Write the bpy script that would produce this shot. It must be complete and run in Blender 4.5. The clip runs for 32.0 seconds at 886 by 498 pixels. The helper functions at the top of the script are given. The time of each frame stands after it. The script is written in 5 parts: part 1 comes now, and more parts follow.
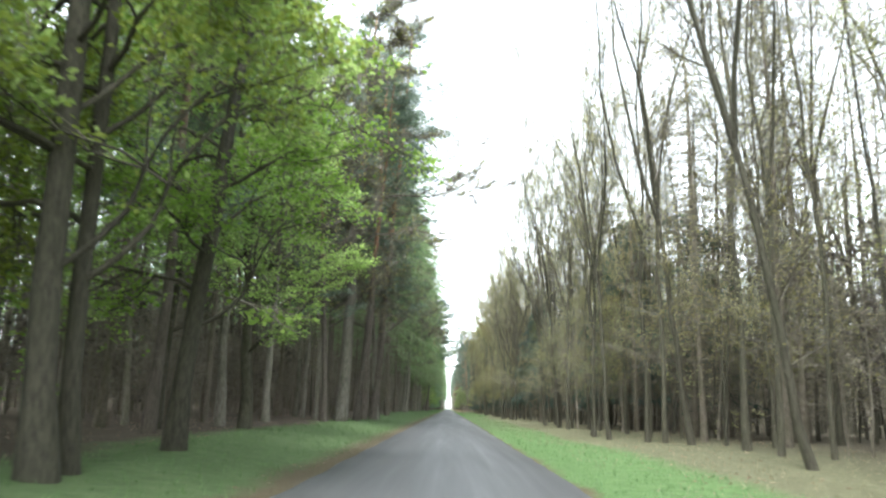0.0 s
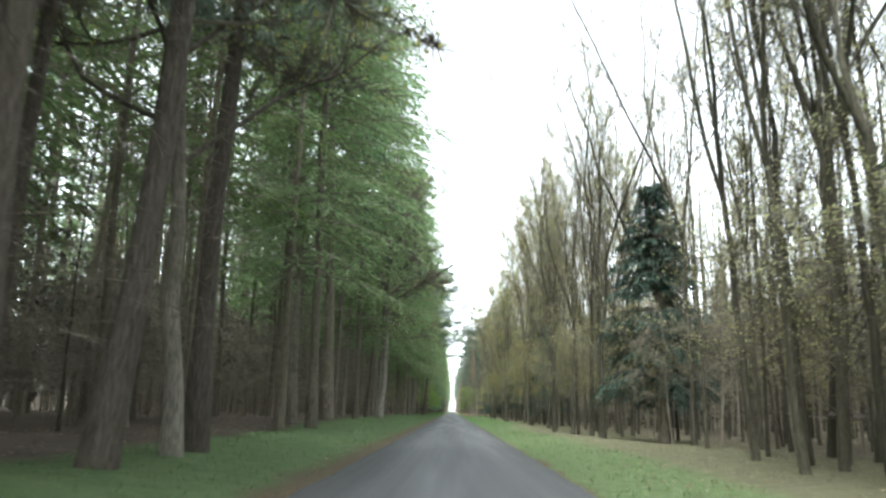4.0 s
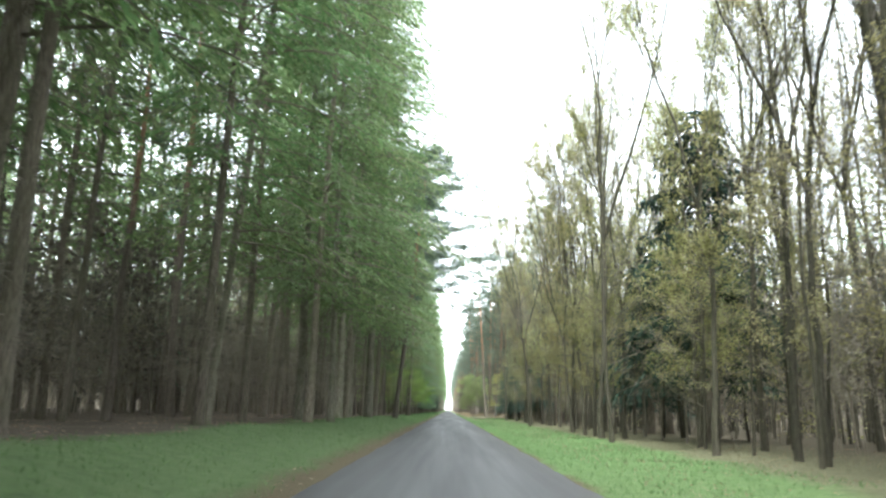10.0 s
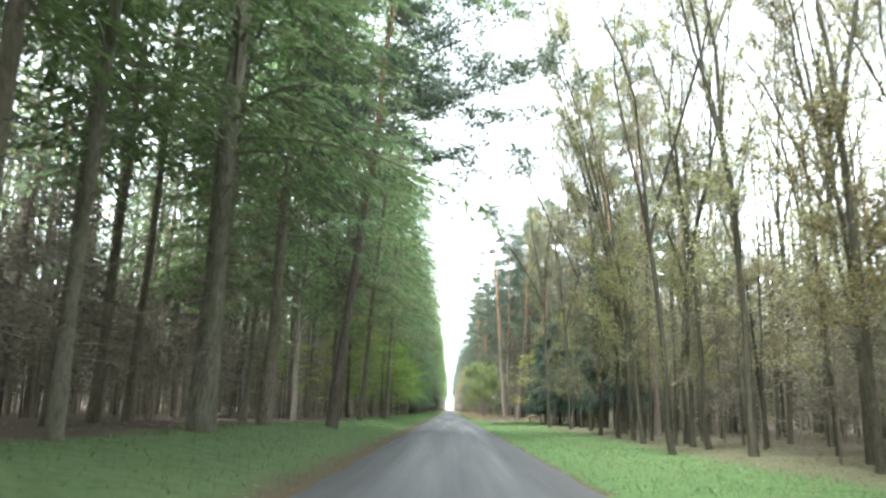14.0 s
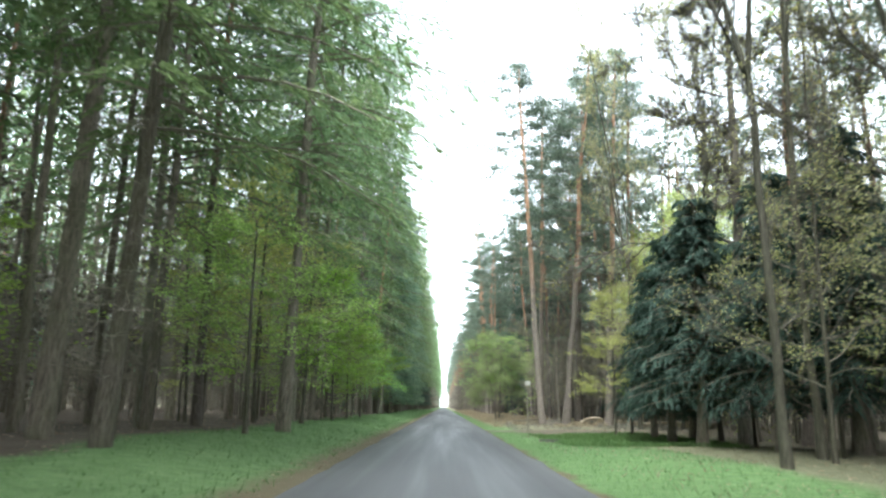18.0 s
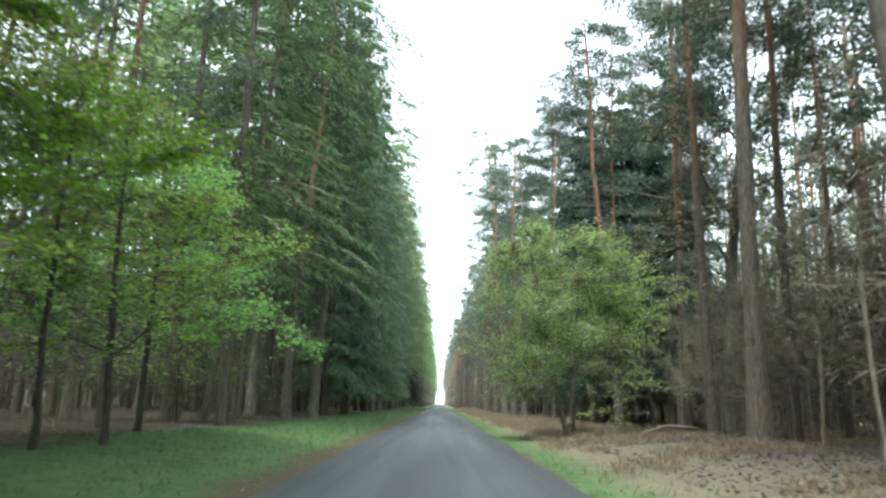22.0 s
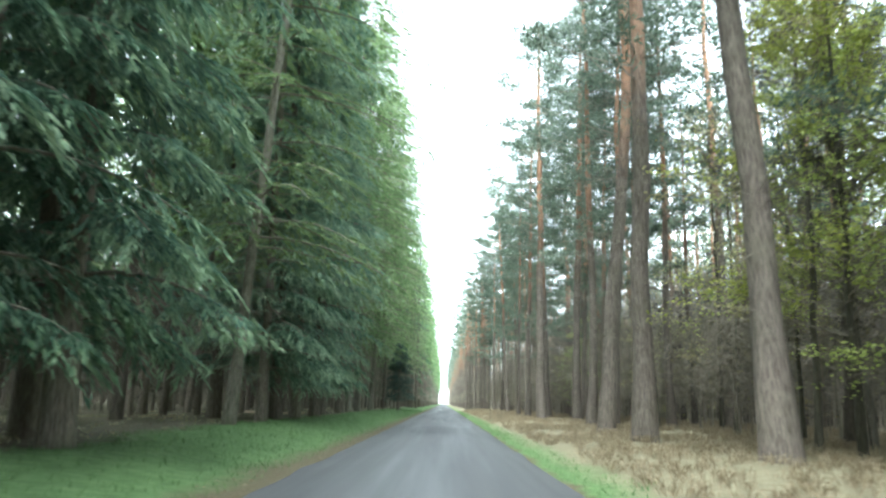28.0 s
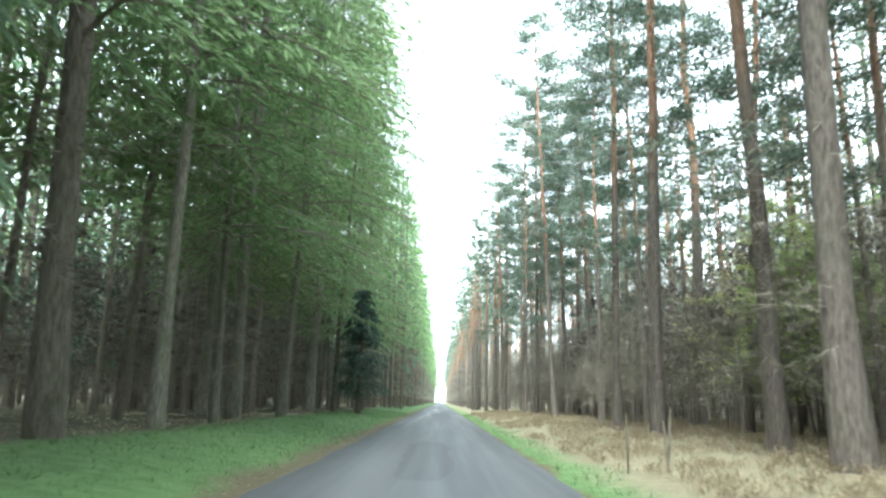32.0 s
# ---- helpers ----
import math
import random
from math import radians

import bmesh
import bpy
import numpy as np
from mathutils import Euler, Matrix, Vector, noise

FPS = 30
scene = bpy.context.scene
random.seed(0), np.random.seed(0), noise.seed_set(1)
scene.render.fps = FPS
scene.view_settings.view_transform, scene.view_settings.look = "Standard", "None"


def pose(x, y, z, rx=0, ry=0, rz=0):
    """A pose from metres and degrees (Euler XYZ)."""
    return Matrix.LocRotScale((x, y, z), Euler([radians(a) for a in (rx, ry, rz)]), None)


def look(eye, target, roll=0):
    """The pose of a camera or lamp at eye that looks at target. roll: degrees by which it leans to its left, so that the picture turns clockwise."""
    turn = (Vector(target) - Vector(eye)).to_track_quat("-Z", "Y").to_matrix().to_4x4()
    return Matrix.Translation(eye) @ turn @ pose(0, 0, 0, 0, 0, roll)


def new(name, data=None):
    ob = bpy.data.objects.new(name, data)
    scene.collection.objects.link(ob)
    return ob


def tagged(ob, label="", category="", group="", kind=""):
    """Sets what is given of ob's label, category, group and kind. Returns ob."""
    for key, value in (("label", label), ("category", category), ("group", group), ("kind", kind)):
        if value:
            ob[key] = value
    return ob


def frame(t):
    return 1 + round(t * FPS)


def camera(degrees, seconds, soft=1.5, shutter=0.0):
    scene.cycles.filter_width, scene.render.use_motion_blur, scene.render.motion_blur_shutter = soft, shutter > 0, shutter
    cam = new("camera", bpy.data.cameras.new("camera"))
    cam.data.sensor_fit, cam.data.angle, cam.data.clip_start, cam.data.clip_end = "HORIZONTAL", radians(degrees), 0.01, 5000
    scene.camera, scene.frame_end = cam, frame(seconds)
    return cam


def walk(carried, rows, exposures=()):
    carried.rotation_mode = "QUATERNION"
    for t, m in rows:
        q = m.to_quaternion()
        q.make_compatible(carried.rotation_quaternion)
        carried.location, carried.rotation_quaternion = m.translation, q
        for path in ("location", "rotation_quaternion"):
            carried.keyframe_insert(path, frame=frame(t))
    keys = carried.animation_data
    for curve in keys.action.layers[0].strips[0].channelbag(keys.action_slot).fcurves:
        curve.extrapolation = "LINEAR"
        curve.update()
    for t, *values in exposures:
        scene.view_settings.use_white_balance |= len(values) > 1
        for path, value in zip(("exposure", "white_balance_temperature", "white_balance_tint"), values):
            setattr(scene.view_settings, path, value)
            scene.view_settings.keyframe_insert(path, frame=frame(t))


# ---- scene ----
# ---- camera ----
cam = camera(60.0, 32.0, soft=2.4, shutter=0.25)
EXPO = 2.45
PATH = [
    (0.0, pose(0.10, 0.00, 1.30, 101.72, -1.3, 0.37)),
    (0.5, pose(0.09, 6.00, 1.30, 101.81, -1.3, 0.33)),
    (1.0, pose(0.08, 12.00, 1.30, 101.76, -1.3, 0.33)),
    (1.5, pose(0.07, 18.00, 1.30, 101.80, -1.3, 0.45)),
    (2.0, pose(0.05, 24.00, 1.30, 101.84, -1.3, 0.37)),
    (2.5, pose(0.04, 30.00, 1.30, 101.96, -1.3, 0.58)),
    (3.0, pose(0.03, 36.00, 1.30, 101.92, -1.3, 0.62)),
    (3.5, pose(0.02, 42.00, 1.30, 101.92, -1.3, 0.66)),
    (5.5, pose(-0.02, 66.00, 1.30, 101.84, -1.3, 0.50)),
    (6.0, pose(-0.04, 71.97, 1.30, 101.84, -1.3, 0.58)),
    (6.5, pose(-0.05, 77.89, 1.30, 101.92, -1.3, 0.58)),
    (7.0, pose(-0.06, 83.76, 1.30, 101.92, -1.3, 0.62)),
    (7.5, pose(-0.07, 89.57, 1.30, 101.92, -1.3, 0.62)),
    (8.0, pose(-0.07, 95.32, 1.30, 101.92, -1.3, 0.62)),
    (8.5, pose(-0.08, 101.02, 1.30, 101.80, -1.3, 0.50)),
    (9.0, pose(-0.08, 106.67, 1.30, 101.80, -1.3, 0.45)),
    (9.5, pose(-0.09, 112.26, 1.30, 101.92, -1.3, 0.45)),
    (10.0, pose(-0.09, 117.80, 1.30, 101.84, -1.3, 0.37)),
    (10.5, pose(-0.09, 123.28, 1.30, 101.80, -1.3, 0.37)),
    (11.0, pose(-0.10, 128.71, 1.30, 101.84, -1.3, 0.37)),
    (11.5, pose(-0.10, 134.11, 1.30, 101.80, -1.3, 0.37)),
    (12.0, pose(-0.11, 139.51, 1.30, 101.80, -1.3, 0.45)),
    (12.5, pose(-0.11, 144.91, 1.30, 101.76, -1.3, 0.37)),
    (13.0, pose(-0.11, 150.31, 1.30, 101.80, -1.3, 0.50)),
    (13.5, pose(-0.12, 155.71, 1.30, 101.80, -1.3, 0.45)),
    (14.0, pose(-0.12, 161.11, 1.30, 101.80, -1.3, 0.45)),
    (14.5, pose(-0.13, 166.51, 1.30, 101.80, -1.3, 0.37)),
    (15.0, pose(-0.13, 171.92, 1.30, 101.81, -1.3, 0.33)),
    (15.5, pose(-0.11, 177.33, 1.30, 101.84, -1.3, 0.37)),
    (17.5, pose(-0.05, 199.04, 1.30, 101.65, -1.3, 0.12)),
    (18.0, pose(-0.03, 204.48, 1.30, 101.61, -1.3, 0.04)),
    (18.5, pose(-0.02, 209.93, 1.30, 101.61, -1.3, 0.08)),
    (19.0, pose(0.00, 215.38, 1.30, 101.61, -1.3, 0.04)),
    (19.5, pose(0.02, 220.84, 1.30, 101.53, -1.3, 0.08)),
    (20.0, pose(0.03, 226.31, 1.30, 101.53, -1.3, 0.08)),
    (20.5, pose(0.05, 231.77, 1.30, 101.49, -1.3, 0.12)),
    (21.0, pose(0.08, 237.25, 1.30, 101.49, -1.3, 0.17)),
    (21.5, pose(0.11, 242.73, 1.30, 101.33, -1.3, -0.04)),
    (22.0, pose(0.15, 248.22, 1.30, 101.41, -1.3, -0.25)),
    (22.5, pose(0.18, 253.71, 1.30, 101.46, -1.3, -0.37)),
    (23.0, pose(0.21, 259.21, 1.30, 101.45, -1.3, -0.29)),
    (23.5, pose(0.24, 264.71, 1.30, 101.62, -1.3, -0.29)),
    (24.0, pose(0.28, 270.22, 1.30, 101.49, -1.3, -0.17)),
    (24.5, pose(0.31, 275.73, 1.30, 101.49, -1.3, -0.17)),
    (25.0, pose(0.34, 281.25, 1.30, 101.46, -1.3, -0.33)),
    (25.5, pose(0.33, 286.77, 1.30, 101.45, -1.3, -0.04)),
    (27.5, pose(0.31, 308.93, 1.30, 101.33, -1.3, 0.00)),
    (28.0, pose(0.30, 314.48, 1.30, 101.37, -1.3, 0.04)),
    (28.5, pose(0.30, 320.04, 1.30, 101.37, -1.3, 0.04)),
    (29.0, pose(0.29, 325.60, 1.30, 101.49, -1.3, 0.04)),
    (29.5, pose(0.28, 331.17, 1.30, 101.45, -1.3, -0.08)),
    (30.0, pose(0.28, 336.75, 1.30, 101.45, -1.3, -0.17)),
    (30.5, pose(0.27, 342.33, 1.30, 101.33, -1.3, -0.29)),
    (31.0, pose(0.26, 347.92, 1.30, 101.25, -1.3, -0.21)),
    (31.5, pose(0.26, 353.51, 1.30, 101.25, -1.3, -0.17)),
    (32.0, pose(0.25, 359.10, 1.30, 101.25, -1.3, -0.21)),
]

walk(cam, PATH, [(t, EXPO + e, 6100 if t < 16 else 5850 if t < 27 else 5700, 3 if t < 16 else 1 if t < 27 else -3) for t, e in ((0.0, 0.1), (3.0, -0.15), (6.0, 0.3), (10.0, 0.38), (12.0, 0.48), (13.0, 0.48), (15.5, 0.5), (19.0, 0.22), (20.0, 0.2), (21.0, -0.03), (23.0, -0.02), (25.0, 0.18), (28.5, 0.66), (32.0, 0.76))])

# ---- light: a bright overcast sky ----
world = bpy.data.worlds.new("overcast_sky")
scene.world = world
world.use_nodes = True
wn, wl = world.node_tree.nodes, world.node_tree.links
sky = wn.new("ShaderNodeTexSky")
sky.sky_type = "NISHITA"
sky.sun_disc = False
sky.sun_elevation, sky.sun_rotation = radians(52), radians(200)
sky.air_density, sky.dust_density, sky.ozone_density = 1.0, 1.5, 1.0
veil = wn.new("ShaderNodeHueSaturation")
veil.inputs["Saturation"].default_value = 0.15
wl.new(sky.outputs[0], veil.inputs["Color"])
wl.new(veil.outputs[0], wn["Background"].inputs[0])
wn["Background"].inputs[1].default_value = 0.15
sun_data = bpy.data.lights.new("sun", "SUN")
sun_data.energy, sun_data.angle, sun_data.color = 1.2, radians(25), (1.0, 0.97, 0.92)
sun = new("sun", sun_data)
sun.matrix_world = look((0, 0, 60), (6, 18, 22))


# ---- materials ----
def material(name, rough=0.8):
    mat = bpy.data.materials.new(name)
    mat.use_nodes = True
    bsdf = mat.node_tree.nodes["Principled BSDF"]
    bsdf.inputs["Roughness"].default_value = rough
    bsdf.inputs["Specular IOR Level"].default_value = 0.25
    return mat, mat.node_tree.nodes, mat.node_tree.links, bsdf


def ramp(n, stops):
    r = n.new("ShaderNodeValToRGB")
    el = r.color_ramp.elements
    while len(el) < len(stops):
        el.new(0.5)
    for e, (p, c) in zip(el, stops):
        e.position, e.color = p, (*c, 1)
    return r


def noise_tex(n, l, vec, scale, detail=4, rough=0.6):
    t = n.new("ShaderNodeTexNoise")
    t.inputs["Scale"].default_value, t.inputs["Detail"].default_value, t.inputs["Roughness"].default_value = scale, detail, rough
    if vec is not None:
        l.new(vec, t.inputs["Vector"])
    return t


def mixed(n, l, fac, a, b, blend="MIX"):
    m = n.new("ShaderNodeMix")
    m.data_type, m.blend_type = "RGBA", blend
    for sock, v in ((m.inputs[0], fac), (m.inputs[6], a), (m.inputs[7], b)):
        if isinstance(v, (float, int)):
            sock.default_value = v
        elif isinstance(v, tuple):
            sock.default_value = (*v, 1)
        else:
            l.new(v, sock)
    return m.outputs[2]


def math_node(n, l, op, a, b=0.0, clamp=False):
    m = n.new("ShaderNodeMath")
    m.operation, m.use_clamp = op, clamp
    for sock, v in zip(m.inputs, (a, b)):
        if isinstance(v, (float, int)):
            sock.default_value = v
        else:
            l.new(v, sock)
    return m.outputs[0]


def bark(name, dark, light, moss=(0.09, 0.10, 0.05), moss_amount=0.5, upper=None, turn_z=14.0):
    """Furrowed bark, with moss in patches and a change of colour higher up: real on pines, backlit darkness on oaks."""
    mat, n, l, bsdf = material(name, 0.9)
    tc = n.new("ShaderNodeTexCoord")
    mp = n.new("ShaderNodeMapping")
    mp.inputs["Scale"].default_value = (9, 9, 1.6)
    l.new(tc.outputs["Object"], mp.inputs["Vector"])
    fur = noise_tex(n, l, mp.outputs[0], 2.2, 6, 0.65)
    col = ramp(n, [(0.32, dark), (0.66, light)])
    l.new(fur.outputs[0], col.inputs[0])
    patch = noise_tex(n, l, tc.outputs["Object"], 0.9, 3)
    pf = math_node(n, l, "MULTIPLY", math_node(n, l, "SUBTRACT", patch.outputs[0], 0.42, True), 4.0 * moss_amount, True)
    out = mixed(n, l, pf, col.outputs[0], moss)
    if upper:
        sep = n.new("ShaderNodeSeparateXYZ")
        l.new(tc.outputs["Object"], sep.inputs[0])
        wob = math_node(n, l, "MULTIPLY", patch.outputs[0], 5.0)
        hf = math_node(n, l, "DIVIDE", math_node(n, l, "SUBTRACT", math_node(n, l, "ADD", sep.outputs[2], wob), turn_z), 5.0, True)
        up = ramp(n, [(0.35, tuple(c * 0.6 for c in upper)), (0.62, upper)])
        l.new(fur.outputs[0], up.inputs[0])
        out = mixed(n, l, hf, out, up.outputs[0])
    oi = n.new("ShaderNodeObjectInfo")
    v = math_node(n, l, "ADD", math_node(n, l, "MULTIPLY", oi.outputs["Random"], 0.55), 0.72)
    hs = n.new("ShaderNodeHueSaturation")
    l.new(out, hs.inputs["Color"])
    l.new(v, hs.inputs["Value"])
    l.new(hs.outputs[0], bsdf.inputs["Base Color"])
    bp = n.new("ShaderNodeBump")
    bp.inputs["Strength"].default_value, bp.inputs["Distance"].default_value = 0.9, 0.04
    l.new(fur.outputs[0], bp.inputs["Height"])
    l.new(bp.outputs[0], bsdf.inputs["Normal"])
    return mat


def foliage(name, dark, mid, light, through_light=0.35):
    """Leaves or needles: colour by island and by clump, some light passing through."""
    mat, n, l, bsdf = material(name, 0.65)
    geo = n.new("ShaderNodeNewGeometry")
    oi = n.new("ShaderNodeObjectInfo")
    clump = noise_tex(n, l, geo.outputs["Position"], 0.55, 3)
    f = math_node(n, l, "ADD", math_node(n, l, "MULTIPLY", geo.outputs["Random Per Island"], 0.5), math_node(n, l, "MULTIPLY", clump.outputs[0], 0.6))
    f = math_node(n, l, "ADD", f, math_node(n, l, "MULTIPLY", oi.outputs["Random"], 0.2))
    col = ramp(n, [(0.3, dark), (0.62, mid), (0.98, light)])
    l.new(f, col.inputs[0])
    hs = n.new("ShaderNodeHueSaturation")
    l.new(col.outputs[0], hs.inputs["Color"])
    l.new(math_node(n, l, "ADD", math_node(n, l, "MULTIPLY", oi.outputs["Random"], 0.05), 0.468), hs.inputs["Hue"])
    swing = math_node(n, l, "FRACT", math_node(n, l, "MULTIPLY", oi.outputs["Random"], 7.31))
    l.new(math_node(n, l, "ADD", math_node(n, l, "MULTIPLY", swing, 0.5), 0.75), hs.inputs["Value"])
    l.new(math_node(n, l, "SUBTRACT", 1.1, math_node(n, l, "MULTIPLY", swing, 0.25)), hs.inputs["Saturation"])
    l.new(hs.outputs[0], bsdf.inputs["Base Color"])
    tr = n.new("ShaderNodeBsdfTranslucent")
    l.new(hs.outputs[0], tr.inputs["Color"])
    mx = n.new("ShaderNodeMixShader")
    mx.inputs[0].default_value = through_light
    l.new(bsdf.outputs[0], mx.inputs[1])
    l.new(tr.outputs[0], mx.inputs[2])
    l.new(mx.outputs[0], n["Material Output"].inputs["Surface"])
    return mat


M_BARK_DARK = bark("spruce_bark", (0.07, 0.058, 0.046), (0.235, 0.20, 0.16))
M_BARK_GREY = bark("grey_bark", (0.10, 0.09, 0.07), (0.30, 0.275, 0.22), moss_amount=0.7)
M_BARK_BARE = bark("oak_bark", (0.034, 0.031, 0.023), (0.105, 0.095, 0.07), moss=(0.06, 0.064, 0.036), moss_amount=0.35)
M_BARK_PINE = bark("pine_bark", (0.06, 0.049, 0.042), (0.17, 0.142, 0.12), moss_amount=0.2, upper=(0.33, 0.19, 0.12), turn_z=12.0)
# upper stem and limbs coloured dark, as backlit wood looks against bright sky
M_BARK_OAK = bark("backlit_oak_bark", (0.11, 0.10, 0.083), (0.31, 0.28, 0.235), moss_amount=0.4, upper=(0.105, 0.09, 0.073), turn_z=6.5)
M_TWIG = bark("twig_bark", (0.12, 0.104, 0.086), (0.30, 0.262, 0.212), moss_amount=0.4)
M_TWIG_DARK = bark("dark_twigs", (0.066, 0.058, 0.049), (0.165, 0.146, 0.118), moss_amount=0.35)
M_DEAD = bark("dead_branch", (0.115, 0.097, 0.08), (0.26, 0.225, 0.18), moss_amount=0.3)
M_GREEN = foliage("fir_needles", (0.075, 0.12, 0.052), (0.175, 0.262, 0.112), (0.30, 0.41, 0.185), 0.6)
M_LARCH = foliage("larch_twigs", (0.07, 0.058, 0.036), (0.13, 0.11, 0.065), (0.20, 0.185, 0.10), 0.3)
M_DARK = foliage("dark_spruce_needles", (0.06, 0.117, 0.084), (0.152, 0.25, 0.177), (0.31, 0.425, 0.29), 0.52)
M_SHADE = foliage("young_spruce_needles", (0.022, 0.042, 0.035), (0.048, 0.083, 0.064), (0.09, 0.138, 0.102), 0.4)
M_TIP = foliage("spruce_shoots", (0.15, 0.235, 0.15), (0.285, 0.405, 0.26), (0.44, 0.55, 0.36), 0.52)
M_PALE = foliage("pale_grass_blades", (0.10, 0.092, 0.052), (0.19, 0.175, 0.105), (0.29, 0.265, 0.17), 0.3)
M_PINE = foliage("pine_needles", (0.05, 0.075, 0.056), (0.11, 0.148, 0.108), (0.20, 0.245, 0.17), 0.42)
M_BEECH = foliage("beech_leaves", (0.15, 0.24, 0.05), (0.30, 0.44, 0.105), (0.47, 0.61, 0.19), 0.64)
M_SPRING = foliage("spring_leaves", (0.18, 0.178, 0.075), (0.33, 0.322, 0.14), (0.47, 0.46, 0.225), 0.68)
M_OAKLEAF = foliage("oak_leaves", (0.15, 0.16, 0.05), (0.31, 0.31, 0.10), (0.48, 0.46, 0.18), 0.6)
M_YOUNG = foliage("young_beech_leaves", (0.12, 0.24, 0.035), (0.235, 0.44, 0.07), (0.38, 0.59, 0.135), 0.7)
M_LIME = foliage("yellow_green_leaves", (0.19, 0.235, 0.05), (0.35, 0.41, 0.095), (0.52, 0.57, 0.18), 0.6)
M_GRASS = foliage("verge_grass", (0.058, 0.106, 0.038), (0.112, 0.188, 0.066), (0.185, 0.262, 0.108), 0.35)
M_STRAW = foliage("dry_grass", (0.18, 0.156, 0.094), (0.335, 0.295, 0.183), (0.47, 0.425, 0.285), 0.45)
M_WITHERED = foliage("withered_leaves", (0.07, 0.064, 0.05), (0.125, 0.114, 0.092), (0.19, 0.174, 0.145), 0.35)
M_LITTER = foliage("dead_leaves", (0.10, 0.065, 0.042), (0.21, 0.14, 0.092), (0.34, 0.25, 0.17), 0.15)


def ground_material():
    mat, n, l, bsdf = material("forest_floor", 0.95)
    geo = n.new("ShaderNodeNewGeometry")
    sep = n.new("ShaderNodeSeparateXYZ")
    l.new(geo.outputs["Position"], sep.inputs[0])
    big = noise_tex(n, l, geo.outputs["Position"], 0.35, 4)
    mid = noise_tex(n, l, geo.outputs["Position"], 2.5, 6, 0.7)
    fine = noise_tex(n, l, geo.outputs["Position"], 18.0, 5, 0.7)
    wob = math_node(n, l, "ADD", math_node(n, l, "MULTIPLY", math_node(n, l, "SUBTRACT", big.outputs[0], 0.5), 4.0),
                    math_node(n, l, "MULTIPLY", math_node(n, l, "SUBTRACT", mid.outputs[0], 0.5), 1.6))
    x, y = sep.outputs[0], sep.outputs[1]
    grass = ramp(n, [(0.25, (0.05, 0.088, 0.031)), (0.5, (0.098, 0.165, 0.058)), (0.8, (0.16, 0.222, 0.092))])
    l.new(mid.outputs[0], grass.inputs[0])
    litter = ramp(n, [(0.25, (0.036, 0.028, 0.021)), (0.5, (0.088, 0.069, 0.053)), (0.78, (0.16, 0.13, 0.102))])
    l.new(math_node(n, l, "ADD", math_node(n, l, "MULTIPLY", fine.outputs[0], 0.6), math_node(n, l, "MULTIPLY", big.outputs[0], 0.4)), litter.inputs[0])
    straw = ramp(n, [(0.25, (0.10, 0.086, 0.053)), (0.5, (0.195, 0.17, 0.107)), (0.8, (0.29, 0.26, 0.17))])
    l.new(math_node(n, l, "ADD", math_node(n, l, "MULTIPLY", fine.outputs[0], 0.5), math_node(n, l, "MULTIPLY", mid.outputs[0], 0.5)), straw.inputs[0])
    pale = ramp(n, [(0.28, (0.06, 0.062, 0.034)), (0.5, (0.125, 0.122, 0.07)), (0.78, (0.225, 0.21, 0.135))])
    l.new(math_node(n, l, "ADD", math_node(n, l, "MULTIPLY", fine.outputs[0], 0.5), math_node(n, l, "MULTIPLY", mid.outputs[0], 0.5)), pale.inputs[0])
    rust = ramp(n, [(0.3, (0.056, 0.038, 0.025)), (0.6, (0.125, 0.088, 0.058)), (0.8, (0.20, 0.145, 0.10))])
    l.new(fine.outputs[0], rust.inputs[0])

    def step(v, edge, soft):
        return math_node(n, l, "ADD", math_node(n, l, "DIVIDE", math_node(n, l, "SUBTRACT", v, edge), soft), 0.5, True)

    xw = math_node(n, l, "ADD", x, wob)
    xs = math_node(n, l, "ADD", x, math_node(n, l, "MULTIPLY", wob, 0.35))
    far = step(math_node(n, l, "ADD", y, math_node(n, l, "MULTIPLY", wob, 3.0)), 257.0, 8.0)
    right_wood = mixed(n, l, far, pale.outputs[0], straw.outputs[0])
    dim = math_node(n, l, "MULTIPLY", math_node(n, l, "SUBTRACT", 1.0, step(y, 300.0, 14.0)), step(xw, 5.6, 2.5))
    right_wood = mixed(n, l, math_node(n, l, "MULTIPLY", math_node(n, l, "MULTIPLY", dim, far), 0.85), right_wood, litter.outputs[0])
    deep = math_node(n, l, "MULTIPLY", step(xw, 13.0, 6.0), math_node(n, l, "SUBTRACT", 1.0, math_node(n, l, "MULTIPLY", step(y, 308.0, 14.0), 0.9)))
    right_wood = mixed(n, l, math_node(n, l, "MULTIPLY", deep, 0.75), right_wood, litter.outputs[0])
    left_straw = math_node(n, l, "MULTIPLY", step(y, 325.0, 30.0), 0.55)
    left_wood = mixed(n, l, left_straw, litter.outputs[0], pale.outputs[0])
    right_edge = math_node(n, l, "SUBTRACT", xs, math_node(n, l, "SUBTRACT", math_node(n, l, "ADD", math_node(n, l, "SUBTRACT", 5.7, math_node(n, l, "MULTIPLY", step(y, 150.0, 20.0), 1.2)), math_node(n, l, "MULTIPLY", math_node(n, l, "SUBTRACT", step(y, 135.0, 30.0), step(y, 247.0, 5.0), True), 3.0)), math_node(n, l, "MULTIPLY", far, 1.2)))
    dry = math_node(n, l, "MULTIPLY", step(y, 48.0, 24.0), math_node(n, l, "SUBTRACT", 1.0, step(y, 128.0, 24.0)))
    right_grass = mixed(n, l, math_node(n, l, "MULTIPLY", dry, 0.4), grass.outputs[0], pale.outputs[0])
    right = mixed(n, l, math_node(n, l, "ADD", math_node(n, l, "DIVIDE", right_edge, 1.0), 0.5, True), right_grass, right_wood)
